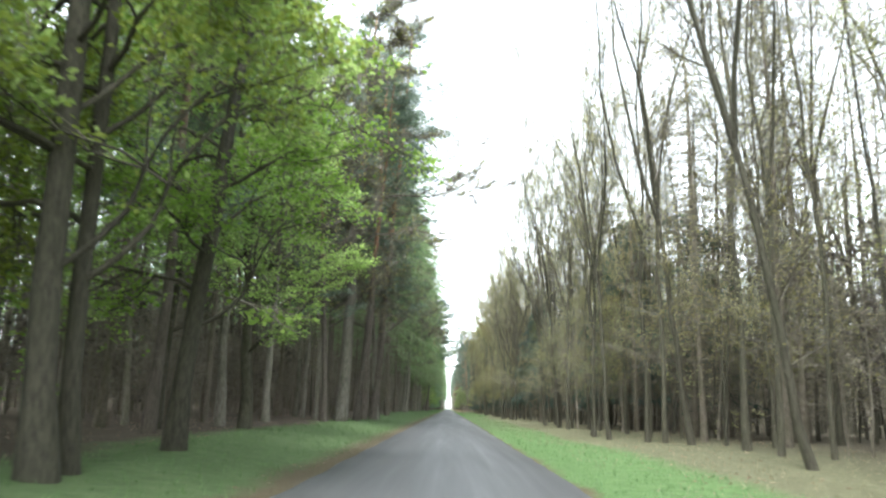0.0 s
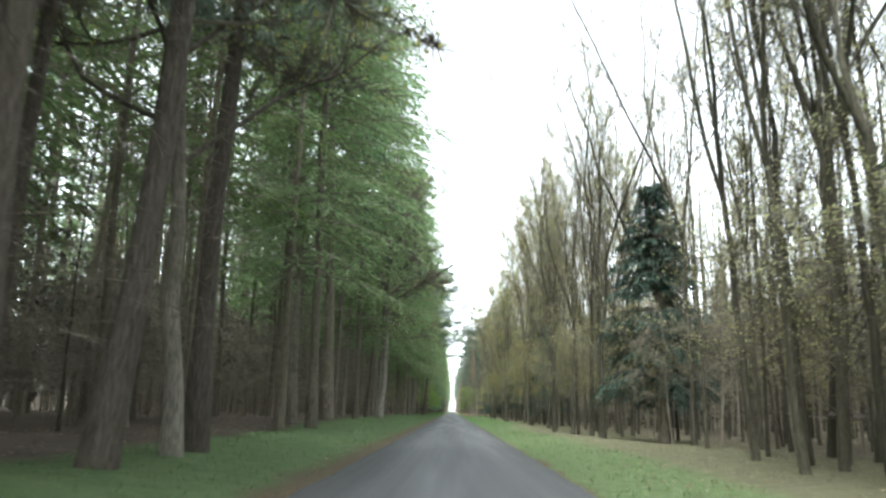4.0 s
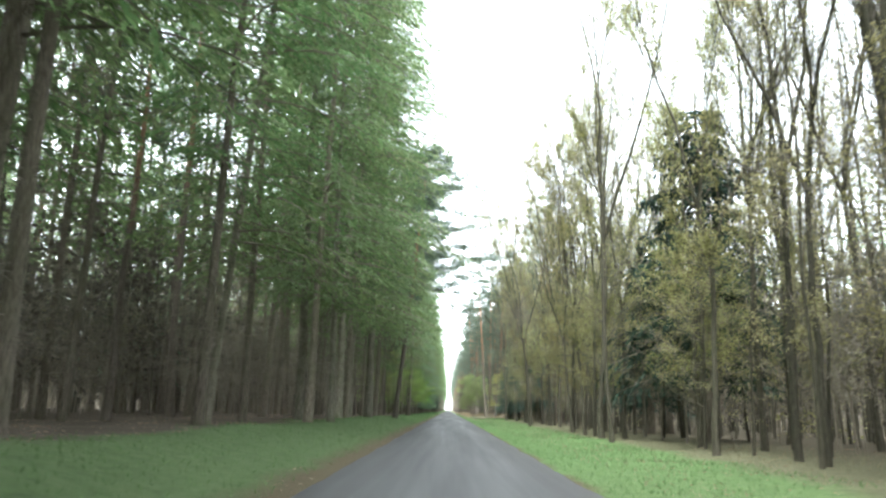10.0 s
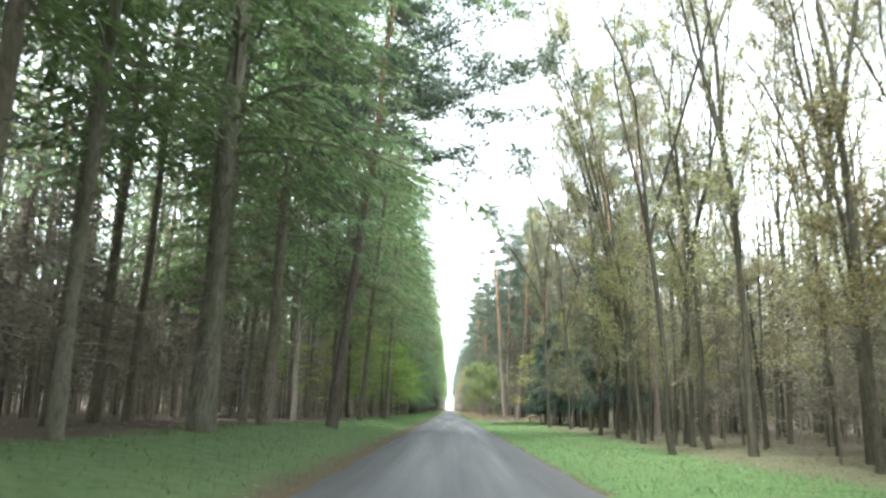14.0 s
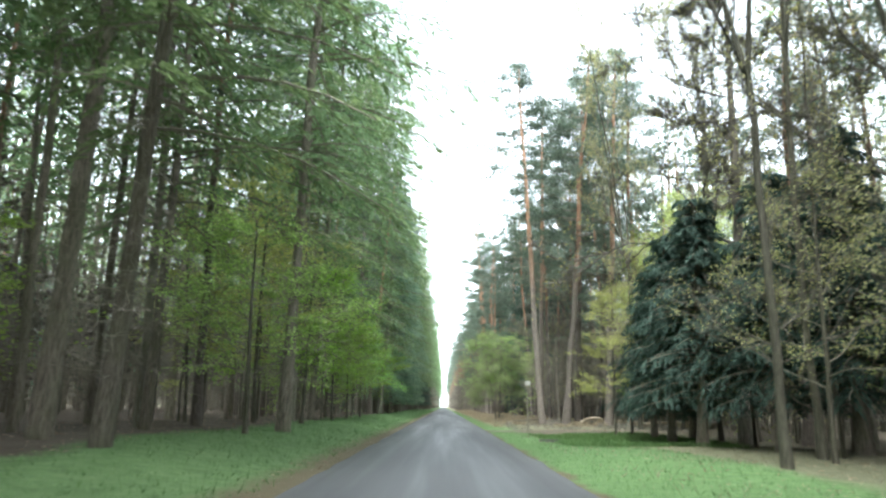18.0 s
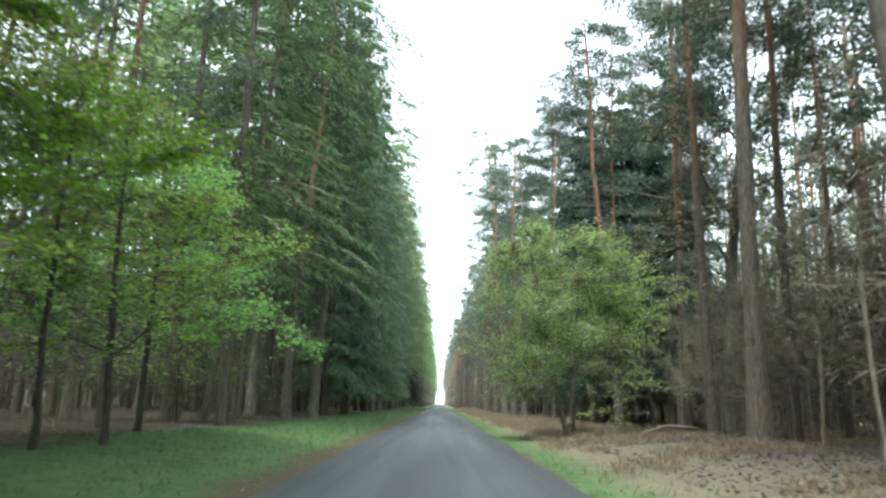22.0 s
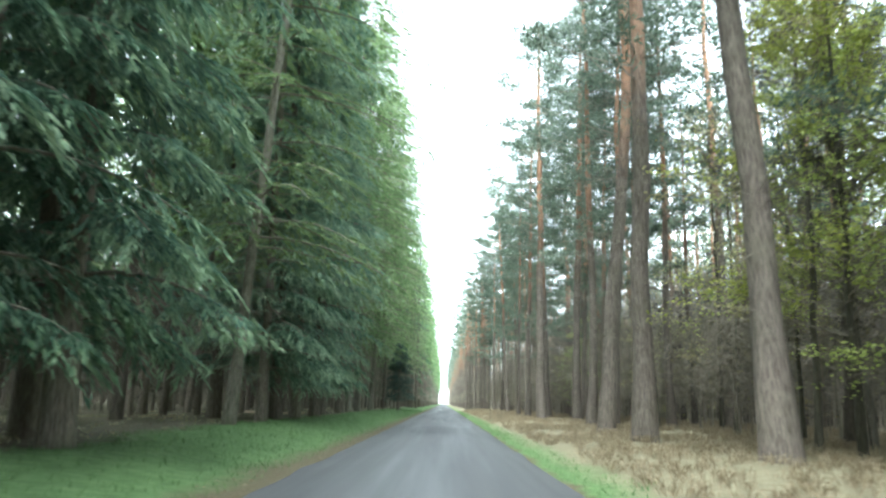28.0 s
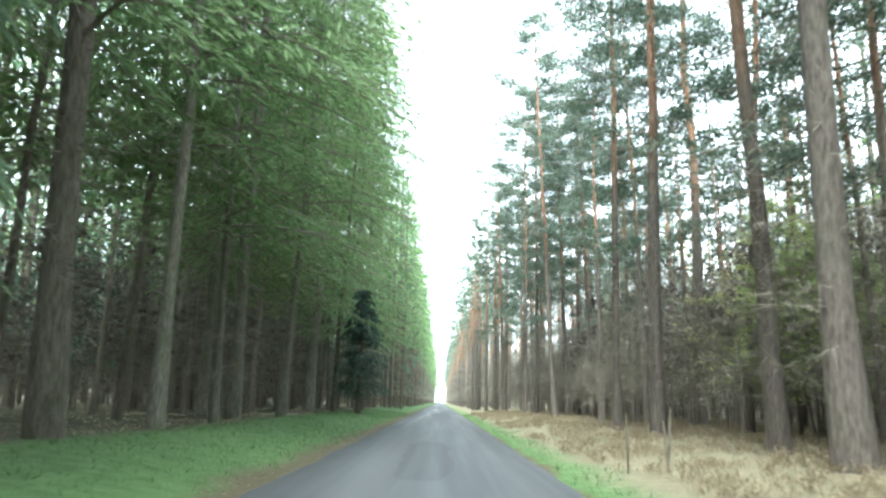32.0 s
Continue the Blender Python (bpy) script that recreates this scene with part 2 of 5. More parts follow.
    worn = math_node(n, l, "MULTIPLY", math_node(n, l, "SUBTRACT", 1.0, step(y, 205.0, 60.0)), math_node(n, l, "MULTIPLY", mid.outputs[0], 0.45))
    left_grass = mixed(n, l, worn, grass.outputs[0], litter.outputs[0])
    left = mixed(n, l, step(math_node(n, l, "MULTIPLY", xw, -1.0), 7.4, 1.4), left_grass, left_wood)
    side = math_node(n, l, "GREATER_THAN", x, 0.0)
    out = mixed(n, l, side, left, right)
    # dead leaves blown along the edges of the asphalt, most on the shaded side
    lx = math_node(n, l, "MULTIPLY", xs, -1.0)
    strip_l = math_node(n, l, "SUBTRACT", 1.0, step(lx, 3.15, 0.7))
    strip_r = math_node(n, l, "SUBTRACT", 1.0, step(xs, 2.55, 0.3))
    strip = math_node(n, l, "MULTIPLY", math_node(n, l, "MULTIPLY", strip_l, strip_r), 0.85)
    out = mixed(n, l, strip, out, rust.outputs[0])
    # the sandy mouth of a forest track
    tr = math_node(n, l, "ABSOLUTE", math_node(n, l, "SUBTRACT", math_node(n, l, "ADD", y, math_node(n, l, "MULTIPLY", wob, 0.6)), TRACK_Y))
    tf = math_node(n, l, "MULTIPLY", math_node(n, l, "SUBTRACT", 1.0, step(tr, 2.0, 1.6)), side)
    out = mixed(n, l, math_node(n, l, "MULTIPLY", tf, 0.85), out, litter.outputs[0])
    l.new(out, bsdf.inputs["Base Color"])
    bp = n.new("ShaderNodeBump")
    bp.inputs["Strength"].default_value, bp.inputs["Distance"].default_value = 0.8, 0.08
    l.new(math_node(n, l, "ADD", fine.outputs[0], mid.outputs[0]), bp.inputs["Height"])
    l.new(bp.outputs[0], bsdf.inputs["Normal"])
    return mat


def asphalt_material(name="old_asphalt", worn=1.0):
    mat, n, l, bsdf = material(name, 0.8)
    geo = n.new("ShaderNodeNewGeometry")
    mp = n.new("ShaderNodeMapping")
    mp.inputs["Scale"].default_value = (1.0, 0.03, 1.0)
    l.new(geo.outputs["Position"], mp.inputs["Vector"])
    grit = noise_tex(n, l, geo.outputs["Position"], 60.0, 4, 0.8)
    band = noise_tex(n, l, mp.outputs[0], 1.1, 5, 0.65)
    blot = noise_tex(n, l, mp.outputs[0], 0.6, 4, 0.6)
    col = ramp(n, [(0.3, (0.044, 0.044, 0.046)), (0.5, (0.059, 0.059, 0.061)), (0.72, (0.08, 0.08, 0.081))])
    l.new(math_node(n, l, "ADD", math_node(n, l, "MULTIPLY", band.outputs[0], 0.8), math_node(n, l, "MULTIPLY", grit.outputs[0], 0.2)), col.inputs[0])
    pf = math_node(n, l, "MULTIPLY", math_node(n, l, "SUBTRACT", blot.outputs[0], 0.56, True), 5.0, True)
    out = mixed(n, l, math_node(n, l, "MULTIPLY", pf, 0.5), col.outputs[0], (0.108, 0.108, 0.106))
    out = mixed(n, l, 1.0, out, (worn, worn, worn), "MULTIPLY")
    l.new(out, bsdf.inputs["Base Color"])
    rr = ramp(n, [(0.35, (0.5, 0.5, 0.5)), (0.7, (0.85, 0.85, 0.85))])
    l.new(blot.outputs[0], rr.inputs[0])
    l.new(rr.outputs[0], bsdf.inputs["Roughness"])
    bsdf.inputs["Specular IOR Level"].default_value = 0.4
    bp = n.new("ShaderNodeBump")
    bp.inputs["Strength"].default_value, bp.inputs["Distance"].default_value = 0.15, 0.006
    l.new(grit.outputs[0], bp.inputs["Height"])
    l.new(bp.outputs[0], bsdf.inputs["Normal"])
    return mat


TRACK_Y = 250.0
M_GROUND = ground_material()
M_ASPHALT = asphalt_material()
M_WORN = asphalt_material("worn_pale_asphalt", 1.35)
M_TARRED = asphalt_material("tarred_asphalt", 0.72)
M_BOX, _n, _l, _b = material("white_painted_board", 0.6)
_t = noise_tex(_n, _l, None, 14.0)
_r = ramp(_n, [(0.3, (0.24, 0.235, 0.21)), (0.7, (0.38, 0.375, 0.34))])
_l.new(_t.outputs[0], _r.inputs[0])
_l.new(_r.outputs[0], _b.inputs["Base Color"])
M_CONCRETE, _n, _l, _b = material("mossy_concrete", 0.9)
_t = noise_tex(_n, _l, None, 9.0, 6, 0.7)
_r = ramp(_n, [(0.35, (0.05, 0.056, 0.035)), (0.55, (0.10, 0.098, 0.088)), (0.75, (0.17, 0.165, 0.15))])
_l.new(_t.outputs[0], _r.inputs[0])
_l.new(_r.outputs[0], _b.inputs["Base Color"])
M_LOG = bark("pale_log", (0.28, 0.22, 0.15), (0.55, 0.46, 0.34), moss_amount=0.2)

# ---- mesh tools ----
rng = np.random.default_rng(7)


class Buf:
    """Vertices and faces gathered piece by piece."""

    def __init__(self):
        self.v, self.f, self.n = [], [], 0

    def add(self, verts, faces):
        self.v.append(np.asarray(verts, float))
        self.f.append((np.asarray(faces) + self.n))
        self.n += len(verts)

    def arrays(self):
        return np.concatenate(self.v), self.f

    def mesh(self, name, mat, smooth=False):
        me = bpy.data.meshes.new(name)
        me.from_pydata(np.concatenate(self.v).tolist(), [], [q for f in self.f for q in f.tolist()])
        me.materials.append(mat)
        if smooth:
            me.polygons.foreach_set("use_smooth", [True] * len(me.polygons))
        me.update()
        return me


def unit(a):
    return a / np.maximum(np.linalg.norm(a, axis=-1, keepdims=True), 1e-9)


def tube(buf, pts, rad, sides=6, rough=0.0):
    """A tapered limb along pts."""
    pts, rad = np.asarray(pts, float), np.asarray(rad, float)
    d = unit(np.gradient(pts, axis=0))
    ref = np.where(np.abs(d[:, 2:3]) > 0.9, [[1.0, 0, 0]], [[0, 0, 1.0]])
    a = unit(np.cross(d, ref))
    b = np.cross(d, a)
    ang = np.arange(sides) * 2 * np.pi / sides
    r = rad[:, None] * (1 + rough * rng.uniform(-1, 1, (len(pts), sides)))
    ring = pts[:, None] + r[..., None] * (np.cos(ang)[None, :, None] * a[:, None] + np.sin(ang)[None, :, None] * b[:, None])
    i, j = np.meshgrid(np.arange(len(pts) - 1), np.arange(sides), indexing="ij")
    k = (j + 1) % sides
    quads = np.stack([i * sides + j, i * sides + k, (i + 1) * sides + k, (i + 1) * sides + j], -1).reshape(-1, 4)
    buf.add(ring.reshape(-1, 3), quads)


def kites(buf, p, d, length, width, sag=0.0, level=None):
    """Small pointed sprays, leaves or blades that start at p and run along d."""
    m = len(p)
    d = unit(d)
    turned = rng.normal(size=(m, 3)) * [0.5, 0.5, 1.0] if level is None else rng.normal(0, level, (m, 3)) + [0, 0, 1.0]
    s = unit(np.cross(d, turned))
    L, W = np.broadcast_to(length, m)[:, None], np.broadcast_to(width, m)[:, None]
    mid = p + d * L * 0.45
    tip = p + d * L - np.array([0, 0, 1.0]) * L * sag
    v = np.stack([p, mid + s * W / 2, tip, mid - s * W / 2], 1).reshape(-1, 3)
    buf.add(v, np.arange(4 * m).reshape(m, 4))


def twigs(buf, p, d, length, width):
    """Thin three-cornered twigs."""
    m = len(p)
    d = unit(d)
    s = unit(np.cross(d, rng.normal(size=(m, 3))))
    L, W = np.broadcast_to(length, m)[:, None], np.broadcast_to(width, m)[:, None]
    v = np.stack([p - s * W / 2, p + s * W / 2, p + d * L], 1).reshape(-1, 3)
    buf.add(v, np.arange(3 * m).reshape(m, 3))


def trunk_line(height, bend=0.25, steps=12, lean=0.0):
    z = np.linspace(0, height, steps)
    w = np.cumsum(rng.normal(0, bend, (steps, 2)), 0) * (height / steps) * 0.12
    w -= w[0]
    return np.column_stack([w[:, 0] + lean * z, w[:, 1], z])


def on_line(line, z):
    return np.column_stack([np.interp(z, line[:, 2], line[:, 0]), np.interp(z, line[:, 2], line[:, 1]), z])


def stem(buf, line, r0, r1=0.03, sides=9, flare=1.35):
    t = line[:, 2] / line[-1, 2]
    rad = r0 * (1 - t) ** 0.8 + r1
    rad[0] *= flare
    tube(buf, line, rad, sides, 0.07)


# ---- kinds of tree: each gives its parts (name, mesh, sort of scale) ----
def conifer(name, height, base, reach, n_branch, n_side, n_leaf, leaf, bark_mat, droop, up=0.15, spray=(0.2, 0.05), hang=0.25, dead=60, one_sided=0.3, taper=0.42, fan=0.34, tip=None):
    """A conifer: whorls of boughs, each with side shoots that hang, and short needle sprays along every shoot."""
    trunk, crown, dry, young = Buf(), Buf(), Buf(), Buf()
    line = trunk_line(height, 0.18)
    stem(trunk, line, 0.2)
    down = np.array([0, 0, -1.0])
    hs = base + (height - base - 0.4) * np.sort(rng.uniform(0, 1, n_branch)) ** 0.9
    for i, h in enumerate(hs):
        az = i * 2.4 + rng.normal(0, 0.4)
        t = (h - base) / (height - base)
        ln = reach * (1 - t) ** taper * (0.55 + 0.45 * min(1, t * 5 + 0.5)) * rng.uniform(0.6, 1.15) * (1 + one_sided * math.cos(az)) + 0.4
        o = on_line(line, np.array([h]))[0]
        out = np.array([math.cos(az), math.sin(az), 0])
        side = np.array([-out[1], out[0], 0])
        s = np.linspace(0, 1, 6)
        pts = o + out * (s * ln)[:, None] - down * (up * s * ln - droop * s * s * ln)[:, None]
        tube(dry, pts, np.linspace(0.035, 0.008, 6) * (0.5 + ln / reach), 3)
        q = np.repeat(np.linspace(0.15, 1.0, n_side) + rng.uniform(-0.03, 0.03, n_side), 2)
        sgn = np.tile([-1.0, 1.0], n_side)
        root = np.column_stack([np.interp(q, s, pts[:, k]) for k in range(3)])
        ang = rng.uniform(0.55, 1.15, 2 * n_side)
        d0 = out * np.cos(ang)[:, None] + side * (sgn * np.sin(ang))[:, None] + down * rng.uniform(0.0, hang, 2 * n_side)[:, None]
        sub = ln * fan * (1 - 0.5 * q) * rng.uniform(0.6, 1.2, 2 * n_side) + 0.12
        u = np.tile(rng.uniform(0.05, 1.0, n_leaf), 2 * n_side)
        k = np.repeat(np.arange(2 * n_side), n_leaf)
        p = root[k] + d0[k] * (sub[k] * u)[:, None] + down * (hang * sub[k] * u * u)[:, None]
        m = len(p)
        e = d0[k] + np.cross(d0[k], down) * rng.uniform(-0.8, 0.8, m)[:, None] + down * (hang * u * 0.7 + rng.normal(0, 0.12, m))[:, None]
        L, W = spray[0] * rng.uniform(0.6, 1.3, m), spray[1] * rng.uniform(0.7, 1.3, m)
        new_wood = (u + 0.5 * q[k] > 1.02) if tip else np.zeros(m, bool)
        for buf, sel in ((crown, ~new_wood), (young, new_wood)):
            if sel.any():
                kites(buf, p[sel], e[sel], L[sel], W[sel], sag=hang * 0.4, level=0.35)
    parts = [("trunk", trunk.mesh(name + "_trunk", bark_mat, True)), ("crown", crown.mesh(name + "_crown", leaf))]
    if tip:
        parts.append(("young_growth", young.mesh(name + "_shoots", tip)))
    if dead:
        h = rng.uniform(1.6, base + 1.5, dead)
        az = rng.uniform(0, 6.28, dead)
        d = np.column_stack([np.cos(az), np.sin(az), rng.uniform(-0.35, 0.1, dead)])
        o = on_line(line, h) + d * 0.08
        ln = rng.uniform(0.5, 2.1, dead)
        twigs(dry, o, d, ln, 0.03)
        for _ in range(6):
            f = rng.uniform(0.2, 0.9, dead)
            e = d + rng.normal(0, 0.55, (dead, 3))
            twigs(dry, o + d * (ln * f)[:, None], e, ln * 0.45, 0.015)
        parts.append(("bough_wood", dry.mesh(name + "_dry", M_DEAD)))
    return parts


def pine(name, height, base, n_branch, per_clump, grain=1.0, reach=3.6, clumps=4):
    trunk, crown, dry = Buf(), Buf(), Buf()
    line = trunk_line(height, 0.3)
    stem(trunk, line, 0.2, 0.05)
    for i in range(n_branch):
        t = rng.uniform(0, 1) ** 0.8
        h = base + (height - base) * t
        az = i * 2.4 + rng.normal(0, 0.5)
        ln = (reach * math.sin(math.pi * (0.25 + 0.7 * t)) + 0.3) * rng.uniform(0.55, 1.15) * (1 + 0.25 * math.cos(az))
        o = on_line(line, np.array([h]))[0]
        out = np.array([math.cos(az), math.sin(az), 0])
        s = np.linspace(0, 1, 5)
        rise = rng.uniform(-0.25, 0.25)
        pts = o + out * (s * ln)[:, None] + np.array([0, 0, 1.0]) * (rise * s * ln + 0.2 * s * s * ln)[:, None] + rng.normal(0, 0.12, (5, 3)) * s[:, None]
        tube(dry, pts, np.linspace(0.045, 0.01, 5), 3)
        side = np.array([-out[1], out[0], 0])
        for _ in range(clumps):
            q = rng.uniform(0.4, 1.0)
            c = np.array([np.interp(q, s, pts[:, k]) for k in range(3)]) + side * rng.normal(0, 0.45) + [0, 0, rng.uniform(-0.05, 0.25)]
            d = rng.normal(0, 1, (per_clump, 3)) * [1, 1, 0.7] + [0, 0, 0.4]
            p = c + rng.normal(0, 1, (per_clump, 3)) * [0.30, 0.30, 0.12]
            kites(crown, p, d, grain * rng.uniform(0.17, 0.33, per_clump), 0.066 * grain)
    m = 100
    h = rng.uniform(2.0, base + 2, m)
    az = rng.uniform(0, 6.28, m)
    d = np.column_stack([np.cos(az), np.sin(az), rng.uniform(-0.4, 0.3, m)])
    o = on_line(line, h)
    twigs(dry, o, d, rng.uniform(0.5, 1.7, m), 0.024)
    for _ in range(8):
        twigs(dry, o + d * rng.uniform(0.3, 1.6, (m, 1)), d + rng.normal(0, 0.6, (m, 3)), rng.uniform(0.3, 0.9, m), 0.013)
    return [("trunk", trunk.mesh(name + "_trunk", M_BARK_PINE, True)), ("crown", crown.mesh(name + "_crown", M_PINE)),
            ("bough_wood", dry.mesh(name + "_dry", M_DEAD))]


def broadleaf(name, height, fork, spread, bark_mat, leaf, n_limb, n_leaf, leaf_size, twig=4, crown_low=0.35, upright=1.6, flat=0.5, r0=0.2, stems=1, split=False, kink=0.17):
    """A broad-leaved tree: stem, limbs that fork twice, twigs, and leaves at the twigs."""
    trunk, thin, leaves = Buf(), Buf(), Buf()
    tips, dirs, limbs = [], [], []

    def limb(o, d, ln, r, depth, into):
        steps = 6
        pts, cur = [o], np.array(d, float)
        for _ in range(steps):
            cur = unit(cur + rng.normal(0, kink, 3) + [0, 0, 0.05 * upright])
            pts.append(pts[-1] + cur * ln / steps)
        pts = np.array(pts)
        tube(into if depth < 2 else thin, pts, np.linspace(r, r * 0.35, len(pts)), 5 if depth == 0 else 3)
        tips.extend(pts[2:])
        dirs.extend([cur] * (len(pts) - 2))
        if depth < 2:
            for _ in range(4 if depth == 0 else 3):
                k = rng.integers(2, len(pts))
                e = unit(unit(pts[k] - pts[k - 1]) + rng.normal(0, 0.55, 3) * [1, 1, 0.6])
                limb(pts[k], e, ln * rng.uniform(0.4, 0.65), r * 0.5, depth + 1, into)

    for k in range(stems):
        line = trunk_line(height * rng.uniform(0.85, 1.0) if stems > 1 else height, 0.35, 14)
        if stems > 1:
            az = k * 6.28 / stems + 0.4
            line[:, 0] += np.cos(az) * (0.18 + 0.16 * line[:, 2])
            line[:, 1] += np.sin(az) * (0.18 + 0.16 * line[:, 2])
        stem(trunk, line, r0, 0.02, 8)
        for i in range(n_limb // stems):
            h = height * (crown_low + (0.97 - crown_low) * (i + rng.uniform(0, 1)) / (n_limb // stems))
            az = i * 2.4 + rng.normal(0, 0.5)
            d = unit(np.array([math.cos(az), math.sin(az), upright * rng.uniform(0.3, 1.0)]))
            t = (h / height - crown_low) / (1 - crown_low)
            into = Buf() if split else thin
            limb(on_line(line, np.array([h]))[0], d, spread * (1 - 0.65 * t) * rng.uniform(0.7, 1.2), r0 * 0.42 * (1 - 0.6 * t), fork, into)
            if split:
                limbs.append(("limb", into.mesh(name + "_limb", bark_mat, True)))
        tips.extend(line[-3:])
        dirs.extend([np.array([0, 0, 1.0])] * 3)
    tips, dirs = np.array(tips), np.array(dirs)
    m = len(tips) * twig
    k = rng.integers(0, len(tips), m)
    td = unit(dirs[k] + rng.normal(0, 0.7, (m, 3)) * [1, 1, flat])
    tl = rng.uniform(0.35, 1.0, m) * min(1.0, spread / 3)
    twigs(thin, tips[k], td, tl, 0.027 if bark_mat is M_BARK_OAK else 0.02)
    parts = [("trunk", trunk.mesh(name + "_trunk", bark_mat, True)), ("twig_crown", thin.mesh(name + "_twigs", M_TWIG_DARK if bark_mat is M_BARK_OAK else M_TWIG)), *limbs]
    if n_leaf:
        j = rng.integers(0, m, n_leaf)
        p = tips[k[j]] + td[j] * (tl[j] * rng.uniform(0.2, 1.0, n_leaf))[:, None] + rng.normal(0, 0.16, (n_leaf, 3)) * [1, 1, flat]
        d = rng.normal(0, 1, (n_leaf, 3)) * [1, 1, flat]
        kites(leaves, p, d, leaf_size * rng.uniform(0.6, 1.3, n_leaf), leaf_size * 0.65)
        parts.append(("foliage", leaves.mesh(name + "_leaves", leaf)))
    return parts


def slender(i, n_leaf, twig, leaf=0.075):
    """A thin woodland tree: a bare stem that forks into two or three steep leaders with long rising side branches."""
    name = "slender"
    trunk, thin, leaves = Buf(), Buf(), Buf()
    fork = rng.uniform(6.5, 11.0)
    line = trunk_line(fork, 0.42, 8, rng.normal(0, 0.02))
    tube(trunk, line, np.linspace(0.115, 0.085, 8) * np.array([1.35] + [1] * 7), 8, 0.06)
    tips, dirs = [], []

    def rising(o, d, ln, r0, r1, steps, into, sides):
        pts, cur = [o], np.array(d, float)
        for _ in range(steps):
            cur = unit(cur + rng.normal(0, 0.10, 3) + [0, 0, 0.05])
            pts.append(pts[-1] + cur * ln / steps)
        pts = np.array(pts)
        tube(into, pts, np.linspace(r0, r1, steps + 1), sides)
        return pts

    def side(o, az, ln, tilt, r):
        d = np.array([math.cos(az) * math.sin(tilt), math.sin(az) * math.sin(tilt), math.cos(tilt)])
        pts = rising(o, d, ln, r, r * 0.3, 5, thin, 3)
        for _ in range(5):
            k = rng.integers(1, 6)
            e = unit(pts[k] - pts[k - 1]) + rng.normal(0, 0.38, 3) + [0, 0, 0.2]
            sub = rising(pts[k], unit(e), ln * rng.uniform(0.3, 0.5), r * 0.45, 0.006, 3, thin, 3)
            tips.extend(sub[1:])
            dirs.extend([unit(e)] * 3)
        tips.extend(pts[2:])
        dirs.extend([d] * 4)

    leaders = 2 + (i % 3 == 0)
    for k in range(leaders):
        az = k * 6.28 / leaders + rng.uniform(0, 1.5)
        tilt = rng.uniform(0.06, 0.30)
        d = np.array([math.cos(az) * math.sin(tilt), math.sin(az) * math.sin(tilt), math.cos(tilt)])
        ln = rng.uniform(12.5, 17.0)
        pts = rising(line[-1] - [0, 0, 0.15], d, ln, 0.078, 0.012, 8, trunk, 6)
        for m in range(12):
            q = rng.uniform(0.8, 7.9)
            o = pts[int(q)] + (pts[min(8, int(q) + 1)] - pts[int(q)]) * (q % 1)
            side(o, rng.uniform(0, 6.28), rng.uniform(2.2, 4.6) * (1 - 0.06 * q), rng.uniform(0.3, 0.75), 0.035 * (1 - q / 12))
    for m in range(13):
        side(on_line(line, np.array([rng.uniform(2.2, fork)]))[0], rng.uniform(0, 6.28), rng.uniform(1.2, 3.2), rng.uniform(0.6, 1.3), 0.018)
    tips, dirs = np.array(tips), np.array(dirs)
    m = len(tips) * twig
    k = rng.integers(0, len(tips), m)
    td = unit(dirs[k] + rng.normal(0, 0.5, (m, 3)))
    tl = rng.uniform(0.3, 0.9, m)
    twigs(thin, tips[k], td, tl, 0.016)
    j = rng.integers(0, m, n_leaf)
    kites(leaves, tips[k[j]] + td[j] * (tl[j] * rng.uniform(0.2, 1, n_leaf))[:, None] + rng.normal(0, 0.06, (n_leaf, 3)), rng.normal(0, 1, (n_leaf, 3)), leaf * rng.uniform(0.6, 1.3, n_leaf), leaf * 0.66)
    return [("trunk", trunk.mesh(name + "_trunk", M_BARK_BARE, True)), ("twig_crown", thin.mesh(name + "_twigs", M_TWIG_DARK)), ("foliage", leaves.mesh(name + "_leaves", M_SPRING))]


